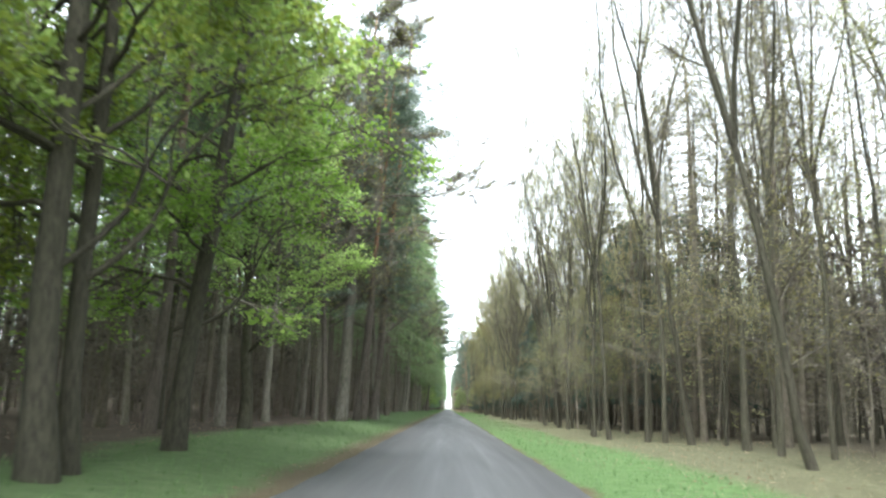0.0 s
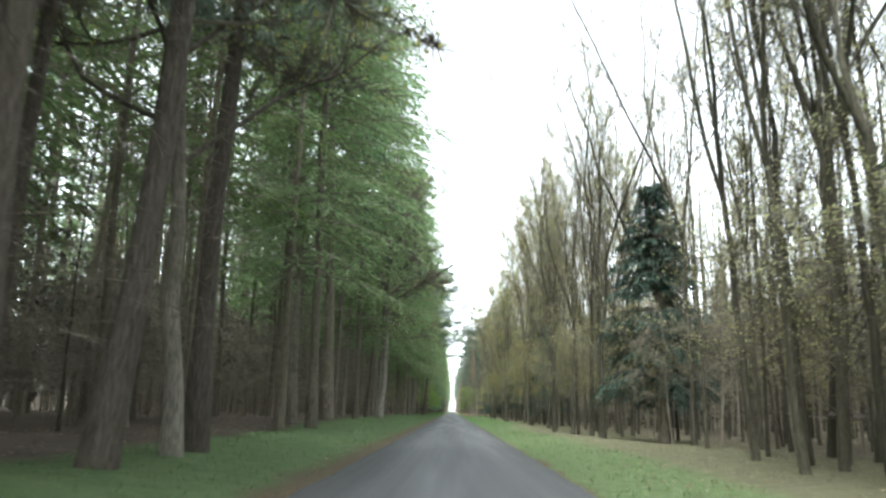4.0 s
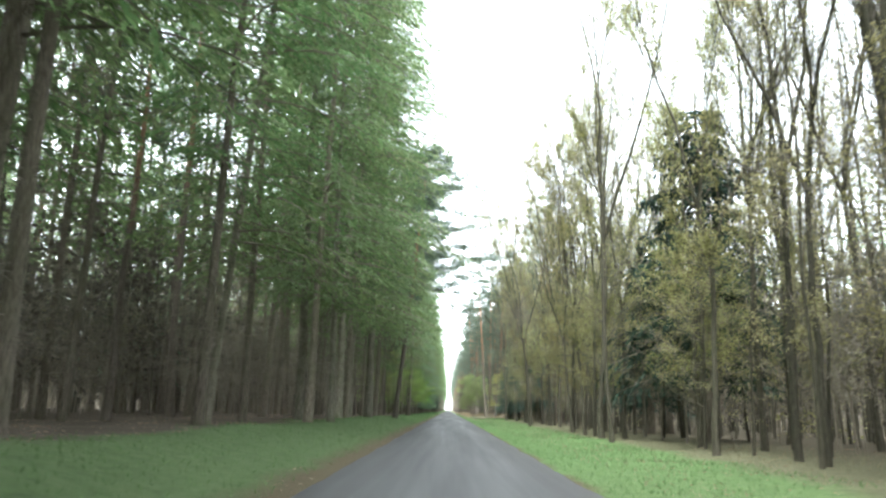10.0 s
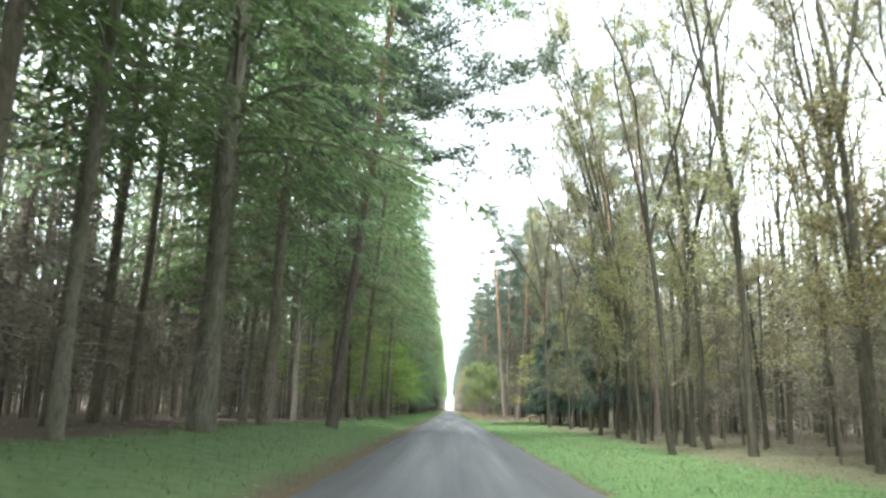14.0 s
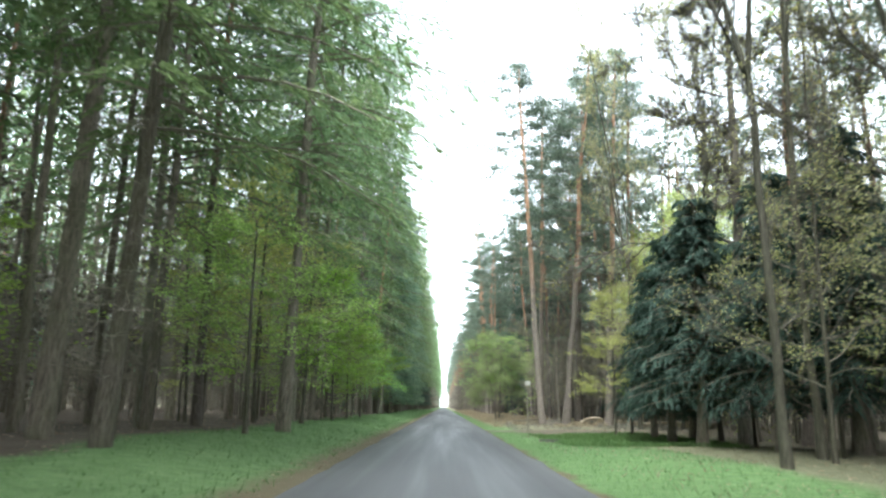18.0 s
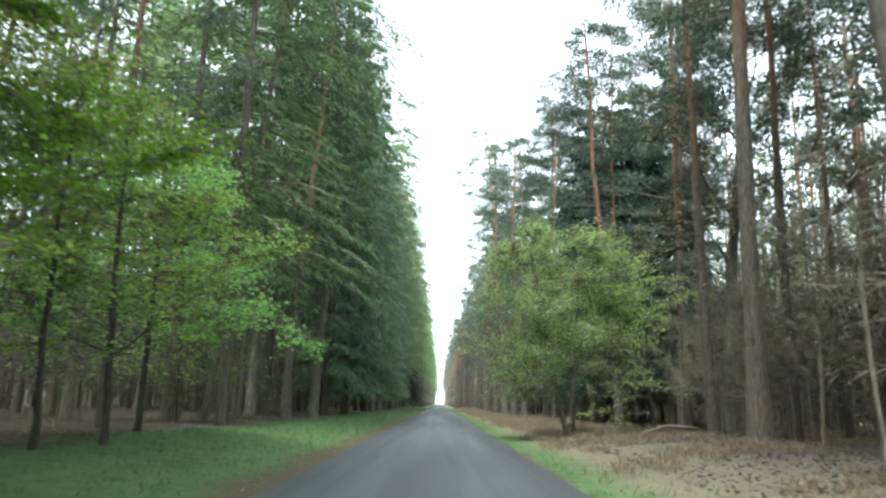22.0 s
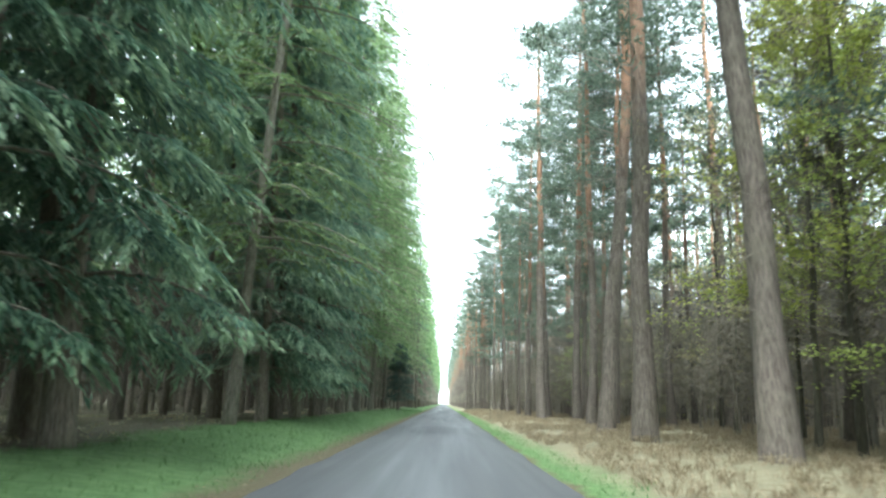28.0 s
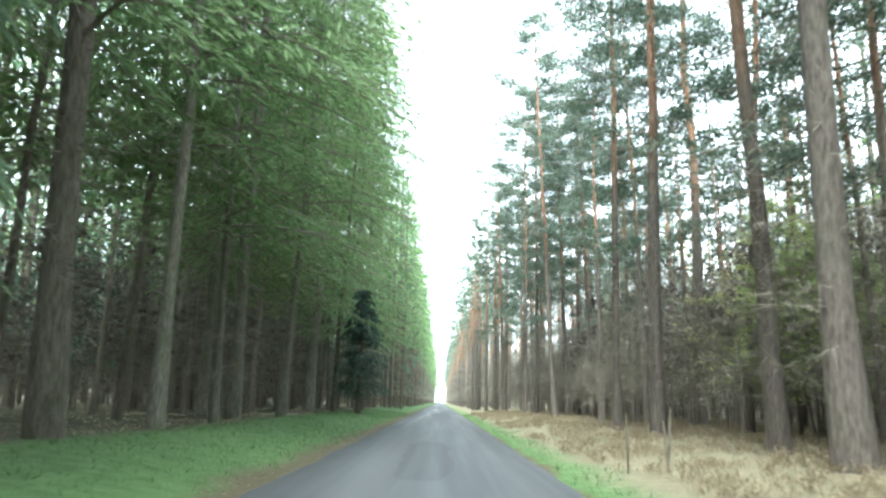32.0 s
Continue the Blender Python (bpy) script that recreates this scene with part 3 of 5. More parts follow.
def limb_oak():
    """An oak with a pale straight stem that forks high up and throws one long crooked limb out to the side."""
    trunk, thin = Buf(), Buf()
    line = trunk_line(19.0, 0.3, 14)
    stem(trunk, line, 0.2, 0.03, 10)
    parts, tips, dirs = [], [], []

    def grow(o, d, ln, r, depth, into):
        n = 8 if depth == 0 else 5
        pts, cur = [o], np.array(d, float)
        for _ in range(n):
            cur = unit(cur + rng.normal(0, 0.16 if depth == 0 else 0.3, 3) + [0, 0, 0.03])
            pts.append(pts[-1] + cur * ln / n)
        pts = np.array(pts)
        tube(into, pts, np.linspace(r, r * 0.25, n + 1), 7 if depth == 0 else 4, 0.06)
        tips.extend(pts[2:])
        dirs.extend([cur] * (n - 1))
        if depth < 2:
            for k in range(2, n + 1):
                e = unit(unit(pts[k] - pts[k - 1]) + rng.normal(0, 0.6, 3))
                grow(pts[k], e, ln * rng.uniform(0.25, 0.45), r * 0.42, depth + 1, into if depth == 0 else thin)

    for h, az, tilt, ln, r in ((9.0, 0.0, 0.62, 9.5, 0.12), (9.6, 0.5, 0.95, 7.0, 0.09), (9.3, -0.5, 0.25, 5.5, 0.06), (10.6, 2.6, 0.8, 6.0, 0.08), (11.8, -1.4, 0.75, 6.0, 0.08), (12.6, 1.3, 0.8, 5.5, 0.07), (13.8, 0.2, 0.7, 6.5, 0.08), (15.0, 3.6, 0.9, 4.5, 0.06), (16.2, -0.6, 0.9, 4.5, 0.05), (17.4, 1.9, 1.0, 3.5, 0.04)):
        wood = Buf()
        grow(on_line(line, np.array([h]))[0], (math.cos(az) * math.cos(tilt), math.sin(az) * math.cos(tilt), math.sin(tilt)), ln, r, 0, wood)
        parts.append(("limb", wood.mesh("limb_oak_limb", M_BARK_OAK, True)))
    tips, dirs = np.array(tips), np.array(dirs)
    k = np.repeat(np.arange(len(tips)), 3)
    twigs(thin, tips[k], dirs[k] + rng.normal(0, 0.7, (len(k), 3)), rng.uniform(0.3, 0.9, len(k)), 0.02)
    return [("trunk", trunk.mesh("limb_oak_trunk", M_BARK_OAK, True)), ("twig_crown", thin.mesh("limb_oak_twigs", M_TWIG_DARK)), *parts]


# each kind: category, label, the shapes beside the road, the lighter shapes behind them
KINDS = {
    "g": ("conifer", "tall green fir with a straight brown trunk, bare below",
          [conifer("fir", 38.0, 5.6 + i * 1.3, 4.9, 130, 9, 12, M_GREEN, M_BARK_DARK if i % 2 else M_BARK_GREY, 0.36, spray=(0.29, 0.072), hang=0.34, taper=0.34, dead=130) for i in range(4)],
          [conifer("fir_behind", 34.0, 8.5 + i * 1.5, 3.6, 56, 6, 6, M_GREEN, M_BARK_DARK, 0.36, spray=(0.52, 0.15), hang=0.35, dead=130) for i in range(3)]),
    "l": ("larch", "tall larch still nearly bare, with fine brown twigs",
          [conifer("larch", 35.0, 6.0 + i, 4.2, 108, 7, 8, M_LARCH, M_BARK_DARK, 0.2, spray=(0.34, 0.022), hang=0.35, taper=0.4, dead=120) for i in range(2)],
          [conifer("larch_behind", 28.0, 8.0 + i, 3.4, 60, 5, 6, M_LARCH, M_BARK_DARK, 0.2, spray=(0.5, 0.035), hang=0.35, dead=120) for i in range(2)]),
    "k": ("spruce", "dark blue-green spruce with drooping boughs down to the ground",
          [conifer("spruce", 35.0, 2.1 + 0.4 * i, 3.0, 124, 13, 16, M_DARK, M_BARK_DARK, 0.44, 0.18, (0.25, 0.085), 0.6, 20, 0.1, 0.5, 0.42, M_TIP) for i in range(3)] + [conifer("full_spruce", 33.0, 2.1, 2.8, 124, 14, 30, M_DARK, M_BARK_DARK, 0.42, 0.18, (0.2, 0.052), 0.58, 20, 0.1, 0.5, 0.44, M_TIP)],
          [conifer("spruce_behind", 29.0, 3.0, 3.3, 80, 7, 7, M_DARK, M_BARK_DARK, 0.5, 0.12, (0.45, 0.13), 0.6, 40, 0.2, 0.5) for i in range(2)]),
    "d": ("spruce", "slim dark spruce among the bare trees",
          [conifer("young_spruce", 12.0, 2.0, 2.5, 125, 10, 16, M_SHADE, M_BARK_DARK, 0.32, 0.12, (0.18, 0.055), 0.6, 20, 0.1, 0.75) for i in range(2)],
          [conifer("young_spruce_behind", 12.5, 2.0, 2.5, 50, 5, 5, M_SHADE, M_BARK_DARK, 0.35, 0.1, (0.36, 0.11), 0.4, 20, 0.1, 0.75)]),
    "p": ("pine", "tall pine with rough grey-brown bark and a clumped crown",
          [pine("pine", 28.5, 7.0 + i * 1.6, 52, 60, 1.0) for i in range(4)] + [pine("wide_pine", 25.5, 9.0, 110, 60, 1.0, 7.6, 9)],
          [pine("pine_behind", 24.0, 11.0 + i * 1.5, 28, 18, 1.7) for i in range(3)]),
    "b": ("bare tree", "slender tree in early spring, bare branches with few buds",
          [slender(i, 5200, 3) for i in range(7)], [slender(i, 2900, 2, 0.1) for i in range(3)]),
    "a": ("young tree", "slender tree with a haze of young yellow-green leaves",
          [slender(i, 12500, 3, 0.1) for i in range(4)], [slender(i, 4600, 2, 0.15) for i in range(2)]),
    "o": ("oak", "grey oak with wide crooked limbs, nearly leafless",
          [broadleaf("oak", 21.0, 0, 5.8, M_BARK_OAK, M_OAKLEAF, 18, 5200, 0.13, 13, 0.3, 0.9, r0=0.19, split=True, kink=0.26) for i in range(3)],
          [broadleaf("oak_behind", 20.0, 0, 6.4, M_BARK_GREY, M_OAKLEAF, 10, 900, 0.2, 1, 0.33, 1.0, kink=0.26)]),
    "z": ("oak", "oak with pale stem and one long dark limb over the road", [limb_oak()], []),
    "q": ("spruce", "tall dark dull-green spruce with brown dead twigs below",
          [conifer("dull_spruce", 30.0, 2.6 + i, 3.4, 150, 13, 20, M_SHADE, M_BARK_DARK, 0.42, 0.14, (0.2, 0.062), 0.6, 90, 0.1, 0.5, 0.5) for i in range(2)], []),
    "e": ("beech", "beech in fresh bright green leaf",
          [broadleaf("beech", 20.0, 0, 4.6, M_BARK_BARE, M_BEECH, 22, 21000, 0.17, 3, 0.16, 0.5, 0.3, r0=0.17, split=True) for i in range(2)],
          [broadleaf("beech_behind", 19.0, 0, 5.0, M_BARK_GREY, M_BEECH, 14, 3000, 0.26, 1, 0.2, 0.5, 0.3)]),
    "h": ("beech", "young many-stemmed beech in fresh bright green leaf",
          [broadleaf("young_beech", 8.2, 0, 3.0, M_BARK_DARK, M_YOUNG, 40, 42000, 0.075, 4, 0.19, 0.4, 0.35, 0.06, 4, True)], []),
    "y": ("sapling", "thin young tree with fresh yellow-green leaves in layers",
          [broadleaf("young_tree", 8.0 + 2 * i, 1, 2.8, M_BARK_BARE, M_SPRING, 16, 3000, 0.10, 2, 0.2, 0.6, 0.25, 0.06) for i in range(3)],
          [broadleaf("young_tree_behind", 8.0, 1, 2.8, M_BARK_BARE, M_SPRING, 13, 1000, 0.19, 1, 0.2, 0.6, 0.25, 0.06) for i in range(2)]),
    "u": ("sapling", "young beech sapling with bright green layered leaves",
          [broadleaf("sapling", 7.0, 1, 2.9, M_BARK_BARE, M_BEECH, 16, 3400, 0.13, 3, 0.16, 0.4, 0.22, 0.055) for i in range(3)],
          [broadleaf("sapling_behind", 7.0, 1, 2.9, M_BARK_BARE, M_BEECH, 13, 1100, 0.2, 1, 0.2, 0.4, 0.22, 0.055)]),
    "v": ("young tree", "tall young beech in light yellow-green leaf",
          [broadleaf("tall_sapling", 13.0, 1, 3.4, M_BARK_BARE, M_LIME, 24, 13000, 0.11, 3, 0.2, 0.6, 0.3, 0.08) for i in range(2)], []),
    "n": ("sapling", "broad young beech with green leaves in flat layers",
          [broadleaf("layered_beech", 6.4, 1, 3.5, M_BARK_BARE, M_YOUNG, 18, 11500, 0.10, 4, 0.24, 0.35, 0.13, 0.06) for i in range(3)], []),
    "x": ("brush", "brown withered undergrowth",
          [broadleaf("withered_brush", 9.0, 1, 3.0, M_TWIG, M_WITHERED, 14, 2200, 0.18, 1, 0.17, 0.8, 0.7, 0.05) for i in range(3)], []),
    "t": ("bare tree", "thin pole-like tree with fine bare twigs",
          [broadleaf("pole", 17.0 + i * 1.3, 2, 2.6, M_BARK_BARE, M_SPRING, 20, 300, 0.11, 4, 0.25, 2.6, 0.9, 0.055, 1, False, 0.15) for i in range(4)], []),
    "w": ("sapling", "leafless thicket sapling with a haze of fine twigs",
          [broadleaf("thicket", 6.0, 1, 2.3, M_TWIG, M_SPRING, 11, 60, 0.09, 5, 0.22, 0.8, 0.7, 0.035) for i in range(3)], []),
    "s": ("shrub", "leafless brown shrub of fine twigs",
          [broadleaf("brush", 3.4, 1, 1.6, M_TWIG, M_SPRING, 15, 60, 0.09, 6, 0.32, 0.6, 0.6, 0.025) for i in range(3)], []),
}
NAMES = {"n": "beech_sapling", "z": "oak_tree", "q": "spruce_tree", "a": "leafing_tree", "g": "fir_tree", "l": "larch_tree", "k": "spruce_tree", "d": "young_spruce_tree", "p": "pine_tree", "b": "bare_tree", "o": "oak_tree", "e": "beech_tree", "h": "young_beech", "y": "young_tree", "u": "beech_sapling", "v": "tall_young_beech", "t": "pole_tree", "w": "thicket_sapling", "s": "shrub"}
GROUPS = {"n": "beech saplings", "z": "oaks along the road", "q": "spruces beside the pines", "a": "trees coming into leaf", "g": "firs along the road", "l": "bare larches", "k": "dark spruces along the road", "d": "young spruces", "p": "pines along the road", "b": "bare trees along the road", "o": "oaks along the road",
          "e": "leafy beeches", "h": "young beeches", "y": "young trees in the undergrowth", "u": "beech saplings", "v": "tall young beeches", "t": "thin trees in the wood", "w": "thicket saplings", "s": "leafless shrubs"}


# ---- the ground ----
def ground_z(x, y):
    """The height of the forest floor: a low bank beside the road, a shallow ditch, small humps."""
    a = abs(x)
    if a < 2.6:
        return -0.05
    s = min(1.0, (a - 2.6) / 4.0)
    s = s * s * (3 - 2 * s)
    if x < 0:
        rise = 0.35 + 0.25 * max(0.0, min(1.0, (y - 80) / 15, (205 - y) / 15))
    else:
        rise = 0.05 + 0.45 * max(0.0, 1 - abs(y - 268) / 22) + 0.2 * min(1.0, max(0.0, (y - 280) / 12))
        rise -= 0.30 * math.exp(-((a - 5.2) / 1.0) ** 2) * max(0.0, 1 - abs(y - 243) / 11)
    bump = noise.noise((x * 0.35, y * 0.35, 0.0)) * 0.10 + noise.noise((x * 0.09, y * 0.09, 3.0)) * 0.15
    if a > 60:
        far_s = min(1.0, (a - 60) / 60)
        rise += 6.0 * far_s * far_s * (3 - 2 * far_s)
    if x > 0 and y > 262:
        bump += 0.13 * noise.noise((x * 0.75, y * 0.75, 7.0)) * min(1.0, (y - 262) / 8)
    return rise * s + bump * s - 0.03 * (1 - s)


def axis(parts):
    return np.unique(np.concatenate([np.arange(a, b, c) for a, b, c in parts]).round(3))


def build_ground():
    xs = axis([(2.6, 9, 0.4), (9, 24, 1.2), (24, 60, 4), (60, 200, 20), (200, 1001, 100)])
    xs = np.concatenate([-xs[::-1], [-2.2, 0, 2.2], xs])
    ys = axis([(-300, -40, 20), (-40, 8, 3), (8, 440, 0.9), (440, 700, 5), (700, 3001, 100)])
    v = [(x, y, ground_z(x, y)) for y in ys for x in xs]
    w = len(xs)
    f = [(j * w + i, j * w + i + 1, (j + 1) * w + i + 1, (j + 1) * w + i) for j in range(len(ys) - 1) for i in range(w - 1)]
    me = bpy.data.meshes.new("ground")
    me.from_pydata(v, [], f)
    me.materials.append(M_GROUND)
    me.polygons.foreach_set("use_smooth", [True] * len(f))
    tagged(new("ground", me), "forest floor of grass verge, dead leaves and dry grass", "ground", kind="structure")


def build_road():
    ys = axis([(-60, 440, 0.7), (440, 1600, 10)])
    v, f = [], []
    cols = [-1.0, -0.96, -0.5, 0.0, 0.5, 0.96, 1.0]
    for y in ys:
        wl_ = 2.47 + 0.10 * noise.noise((0.0, y * 0.35, 1.0)) + 0.06 * noise.noise((0.0, y * 1.7, 2.0))
        wr_ = 2.47 + 0.10 * noise.noise((9.0, y * 0.35, 1.0)) + 0.06 * noise.noise((9.0, y * 1.7, 2.0))
        for c in cols:
            z = 0.035 * (1 - c * c) + 0.003 * noise.noise((c * 2, y * 0.15, 0)) if abs(c) < 1 else -0.07
            v.append((c * (wl_ if c < 0 else wr_), y, z))
    w = len(cols)
    f = [(j * w + i, j * w + i + 1, (j + 1) * w + i + 1, (j + 1) * w + i) for j in range(len(ys) - 1) for i in range(w - 1)]
    me = bpy.data.meshes.new("road")
    me.from_pydata(v, [], f)
    me.materials.append(M_ASPHALT)
    me.polygons.foreach_set("use_smooth", [True] * len(f))
    tagged(new("road", me), "narrow grey asphalt forest road, worn and unmarked", "road", kind="structure")


def road_patch(x0, x1, y0, y1, mat, label):
    """A thin repair lying on the asphalt, with an uneven outline."""
    cols, rows = 7, max(6, int((y1 - y0) / 0.5))
    v = []
    for j in range(rows + 1):
        y = y0 + (y1 - y0) * j / rows
        pinch = 0.25 * (abs(2 * j / rows - 1) ** 6)
        for i in range(cols + 1):
            u = i / cols
            x = x0 + (x1 - x0) * (pinch + u * (1 - 2 * pinch)) + 0.12 * noise.noise((u * 1.5, y * 0.9, x0))
            yy = y + 0.25 * noise.noise((x * 1.3, 4.0, y0)) * (abs(2 * j / rows - 1) ** 3)
            c = x / 2.47
            v.append((x, yy, 0.035 * (1 - c * c) + 0.003 * noise.noise((c * 2, yy * 0.15, 0)) + 0.005))
    w = cols + 1
    f = [(j * w + i, j * w + i + 1, (j + 1) * w + i + 1, (j + 1) * w + i) for j in range(rows) for i in range(cols)]
    me = bpy.data.meshes.new("road_patch")
    me.from_pydata(v, [], f)
    me.materials.append(mat)
    me.polygons.foreach_set("use_smooth", [True] * len(f))
    tagged(new("road_patch", me), label, "road patch", kind="structure")


build_ground()
build_road()
for x0, x1, y0, y1 in ((0.2, 2.0, 357.0, 369.0), (0.7, 1.4, 299.0, 303.5), (0.6, 1.3, 284.0, 290.0), (0.7, 1.5, 244.5, 252.0)):
    road_patch(x0, x1, y0, y1, M_WORN, "pale worn patch in the grey asphalt")
for x0, x1, y0, y1 in ((-1.2, 0.2, 348.0, 358.0), (-0.6, 0.5, 372.0, 384.0)):
    road_patch(x0, x1, y0, y1, M_TARRED, "dark tarred patch in the grey asphalt")

# ---- trees that stand where they can be told apart ----
PLACED = []


STEM = {"g": 0.44, "k": 0.44, "p": 0.48, "l": 0.44, "q": 0.44, "o": 0.41, "z": 0.44, "e": 0.36}


def tree(kind, x, y, lean=0.0, dia=0.4, size=1.0, turn=None, variant=None):
    """One tree on the floor at (x, y). lean: degrees towards +x; dia: the stem's diameter at the foot."""
    category, label, near, behind = KINDS[kind]
    variants = behind if behind and abs(x) > (10.8 if x < 0 else 14.0) else near
    parts = variants[rng.integers(min(len(variants), {"p": 4, "k": 3}.get(kind, 99))) if variant is None else variant]
    ob = tagged(new(NAMES[kind]), label, category, GROUPS[kind])
    if turn is None:
        turn = rng.uniform(-50, 50) + (0 if x < 0 else 180)
    along = rng.normal(0, 1.0)
    ob.matrix_world = pose(x, y, ground_z(x, y) - 0.06) @ pose(0, 0, 0, along, lean, 0) @ pose(0, 0, 0, 0, 0, turn) @ Matrix.Scale(size, 4)
    for name, me in parts:
        o = new(name, me)
        o.parent = ob
        if name == "trunk" and kind in STEM:
            g = max(0.6, min(1.45, dia / (STEM[kind] * size)))
            o.scale = (g, g, 1.0)
        if name == "bough_wood":
            tagged(o, kind="stuff")
    PLACED.append((x, y))
    return ob


def stand(sort, rows):
    for x, y, lean, dia in rows:
        kind = sort
        if kind == "k":
            x = min(x, -6.8)
        if kind == "e" and y < 12:
            tree("e", x, y, lean, dia, 0.9)
            continue
        if kind == "o" and 110 < y < 118:
            tree("z", x, y, lean, dia, 1.05, 0)
            continue
        if kind in "ab":
            kind = "a" if y > 115 and rng.random() < 0.45 else "b"
        girth = {"b": 0.3, "p": 0.52}.get(kind, 0.42)
        if kind == "g" and 98 < y < 104:
            tree("p", x, y, lean, dia, 0.95, None, 3)
            continue
        if kind == "g" and y < 70:
            kind = "p"
        size = max(0.85, min(1.4 if kind == "o" else 1.2, (dia / girth) ** 0.5)) * (0.86 if kind == "o" and x > 0 else 1.0) if kind in "gkpboa" else rng.uniform(0.8, 0.95) if kind == "e" else rng.uniform(0.9, 1.1)
        tree(kind, x, y, lean, dia, size, None, 3 if kind == "k" and x > -9.2 and 305 < y < 366 else None)


stand("g", [(-8.6, 22.8, 0.8, 0.34), (-12.4, 48.3, -6.6, 0.21), (-8.4, 59.4, 3.6, 0.58), (-8.2, 61.4, 1.8, 0.33), (-7.3, 81.5, 0.8, 0.35), (-8.5, 88.3, -1.9, 0.46), (-7.4, 94.5, -3.0, 0.62), (-9.7, 95.5, -1.1, 0.52), (-8.2, 102.4, 0.8, 0.31), (-7.1, 105.9, 0.8, 0.36), (-8.6, 109.8, 0.8, 0.22), (-8.8, 111.8, 0.8, 0.26), (-10.1, 120.0, 0.8, 0.31), (-8.2, 122.9, 4.1, 0.38), (-10.2, 133.4, 3.4, 0.62), (-8.2, 143.2, 0.8, 0.32), (-9.3, 153.0, 0.8, 0.34), (-6.4, 153.1, 0.8, 0.34), (-6.0, 157.4, -0.8, 0.32), (-7.8, 158.2, -0.6, 0.41), (-7.4, 169.8, 1.3, 0.49)])
stand("g", [(-7.2, 172.2, 0.8, 0.35), (-7.4, 175.6, 0.8, 0.26), (-6.6, 181.7, 0.8, 0.58), (-15.0, 184.4, 0.8, 0.50), (-7.6, 185.6, 0.8, 0.20), (-6.8, 189.3, 1.7, 0.41), (-5.9, 233.3, 0.8, 0.42), (-14.2, 245.1, 0.8, 0.39), (-8.6, 248.8, 0.8, 0.31), (-9.3, 253.6, 3.3, 0.35), (-10.8, 258.1, 0.8, 0.43), (-8.4, 279.2, 0.5, 0.41), (-11.4, 281.5, 0.8, 0.41), (-10.8, 293.5, 0.8, 0.51), (-14.2, 311.7, 0.8, 0.56), (-7.7, 375.0, 0.1, 0.62), (-7.8, 381.4, -0.0, 0.39), (-11.5, 387.7, 1.7, 0.29), (-8.1, 390.8, 1.1, 0.51)])
stand("g", [(-10.3, 393.8, 1.0, 0.41), (-9.0, 414.2, 1.9, 0.62)])
stand("k", [(-8.6, 322.1, 0.5, 0.54), (-8.9, 362.7, 0.5, 0.45), (-8.0, 368.2, 0.5, 0.38)])
stand("p", [(-7.3, 46.8, -3.0, 0.37), (-6.2, 58.0, 3.3, 0.53), (12.1, 285.8, -1.2, 0.35), (7.1, 313.3, -1.2, 0.28), (10.7, 324.4, -1.2, 0.44), (14.8, 354.0, -1.2, 0.58), (19.3, 376.7, -1.2, 0.51), (20.1, 395.9, -1.2, 0.62), (13.7, 399.5, -1.2, 0.62)])
stand("b", [(9.1, 19.6, -7.7, 0.32), (10.4, 24.5, -1.2, 0.25), (10.6, 27.8, 0.4, 0.41), (9.8, 31.4, -3.9, 0.37), (16.1, 32.2, -1.2, 0.33), (9.4, 33.8, -1.2, 0.30), (9.4, 36.7, -1.2, 0.32), (8.2, 39.5, -1.2, 0.29), (7.8, 41.3, -1.2, 0.23), (8.0, 43.0, 0.1, 0.17), (9.9, 50.8, -1.2, 0.24), (8.0, 51.8, -1.2, 0.29), (9.5, 52.4, -1.2, 0.25), (9.5, 59.6, -1.2, 0.26), (8.9, 62.5, -7.3, 0.34), (9.4, 65.0, -1.2, 0.25), (9.8, 67.9, -1.2, 0.29), (9.6, 69.4, -1.2, 0.30), (8.8, 70.9, -1.2, 0.28), (10.8, 83.2, -1.2, 0.30), (10.6, 87.4, -1.2, 0.33), (7.6, 87.4, 0.9, 0.36)])
stand("b", [(7.5, 90.0, 2.8, 0.21), (8.1, 98.1, -4.2, 0.23), (8.0, 99.8, -1.2, 0.25), (9.9, 100.7, -1.2, 0.25), (11.3, 101.3, -1.2, 0.26), (7.3, 103.7, -1.2, 0.23), (7.5, 105.8, -1.2, 0.22), (8.1, 109.0, -2.9, 0.36), (10.7, 110.8, -1.2, 0.22), (7.9, 112.0, -1.2, 0.23), (7.3, 121.9, -4.9, 0.20), (10.8, 124.3, -1.2, 0.31), (7.8, 124.6, -1.2, 0.20), (8.4, 129.7, -1.2, 0.41), (8.7, 131.8, -3.3, 0.33), (10.2, 139.4, -1.2, 0.29), (9.0, 144.6, -0.4, 0.39), (7.5, 154.3, -1.2, 0.20), (7.5, 156.7, 3.5, 0.44), (9.1, 158.7, -1.2, 0.38), (8.3, 162.6, -1.2, 0.24), (8.2, 165.3, -2.8, 0.30)])
stand("b", [(8.0, 168.9, -5.7, 0.22), (10.5, 170.8, -1.2, 0.18), (8.4, 171.1, -1.8, 0.28), (12.0, 184.0, -1.2, 0.30), (7.1, 186.6, -3.4, 0.19), (9.5, 190.4, -1.2, 0.22), (9.5, 192.3, -1.2, 0.37), (8.2, 194.9, -6.6, 0.20), (10.7, 197.2, 2.7, 0.26), (8.5, 197.9, -5.1, 0.34), (8.1, 199.4, -1.2, 0.24), (8.6, 206.5, -1.2, 0.25), (9.4, 213.9, -1.2, 0.25)])
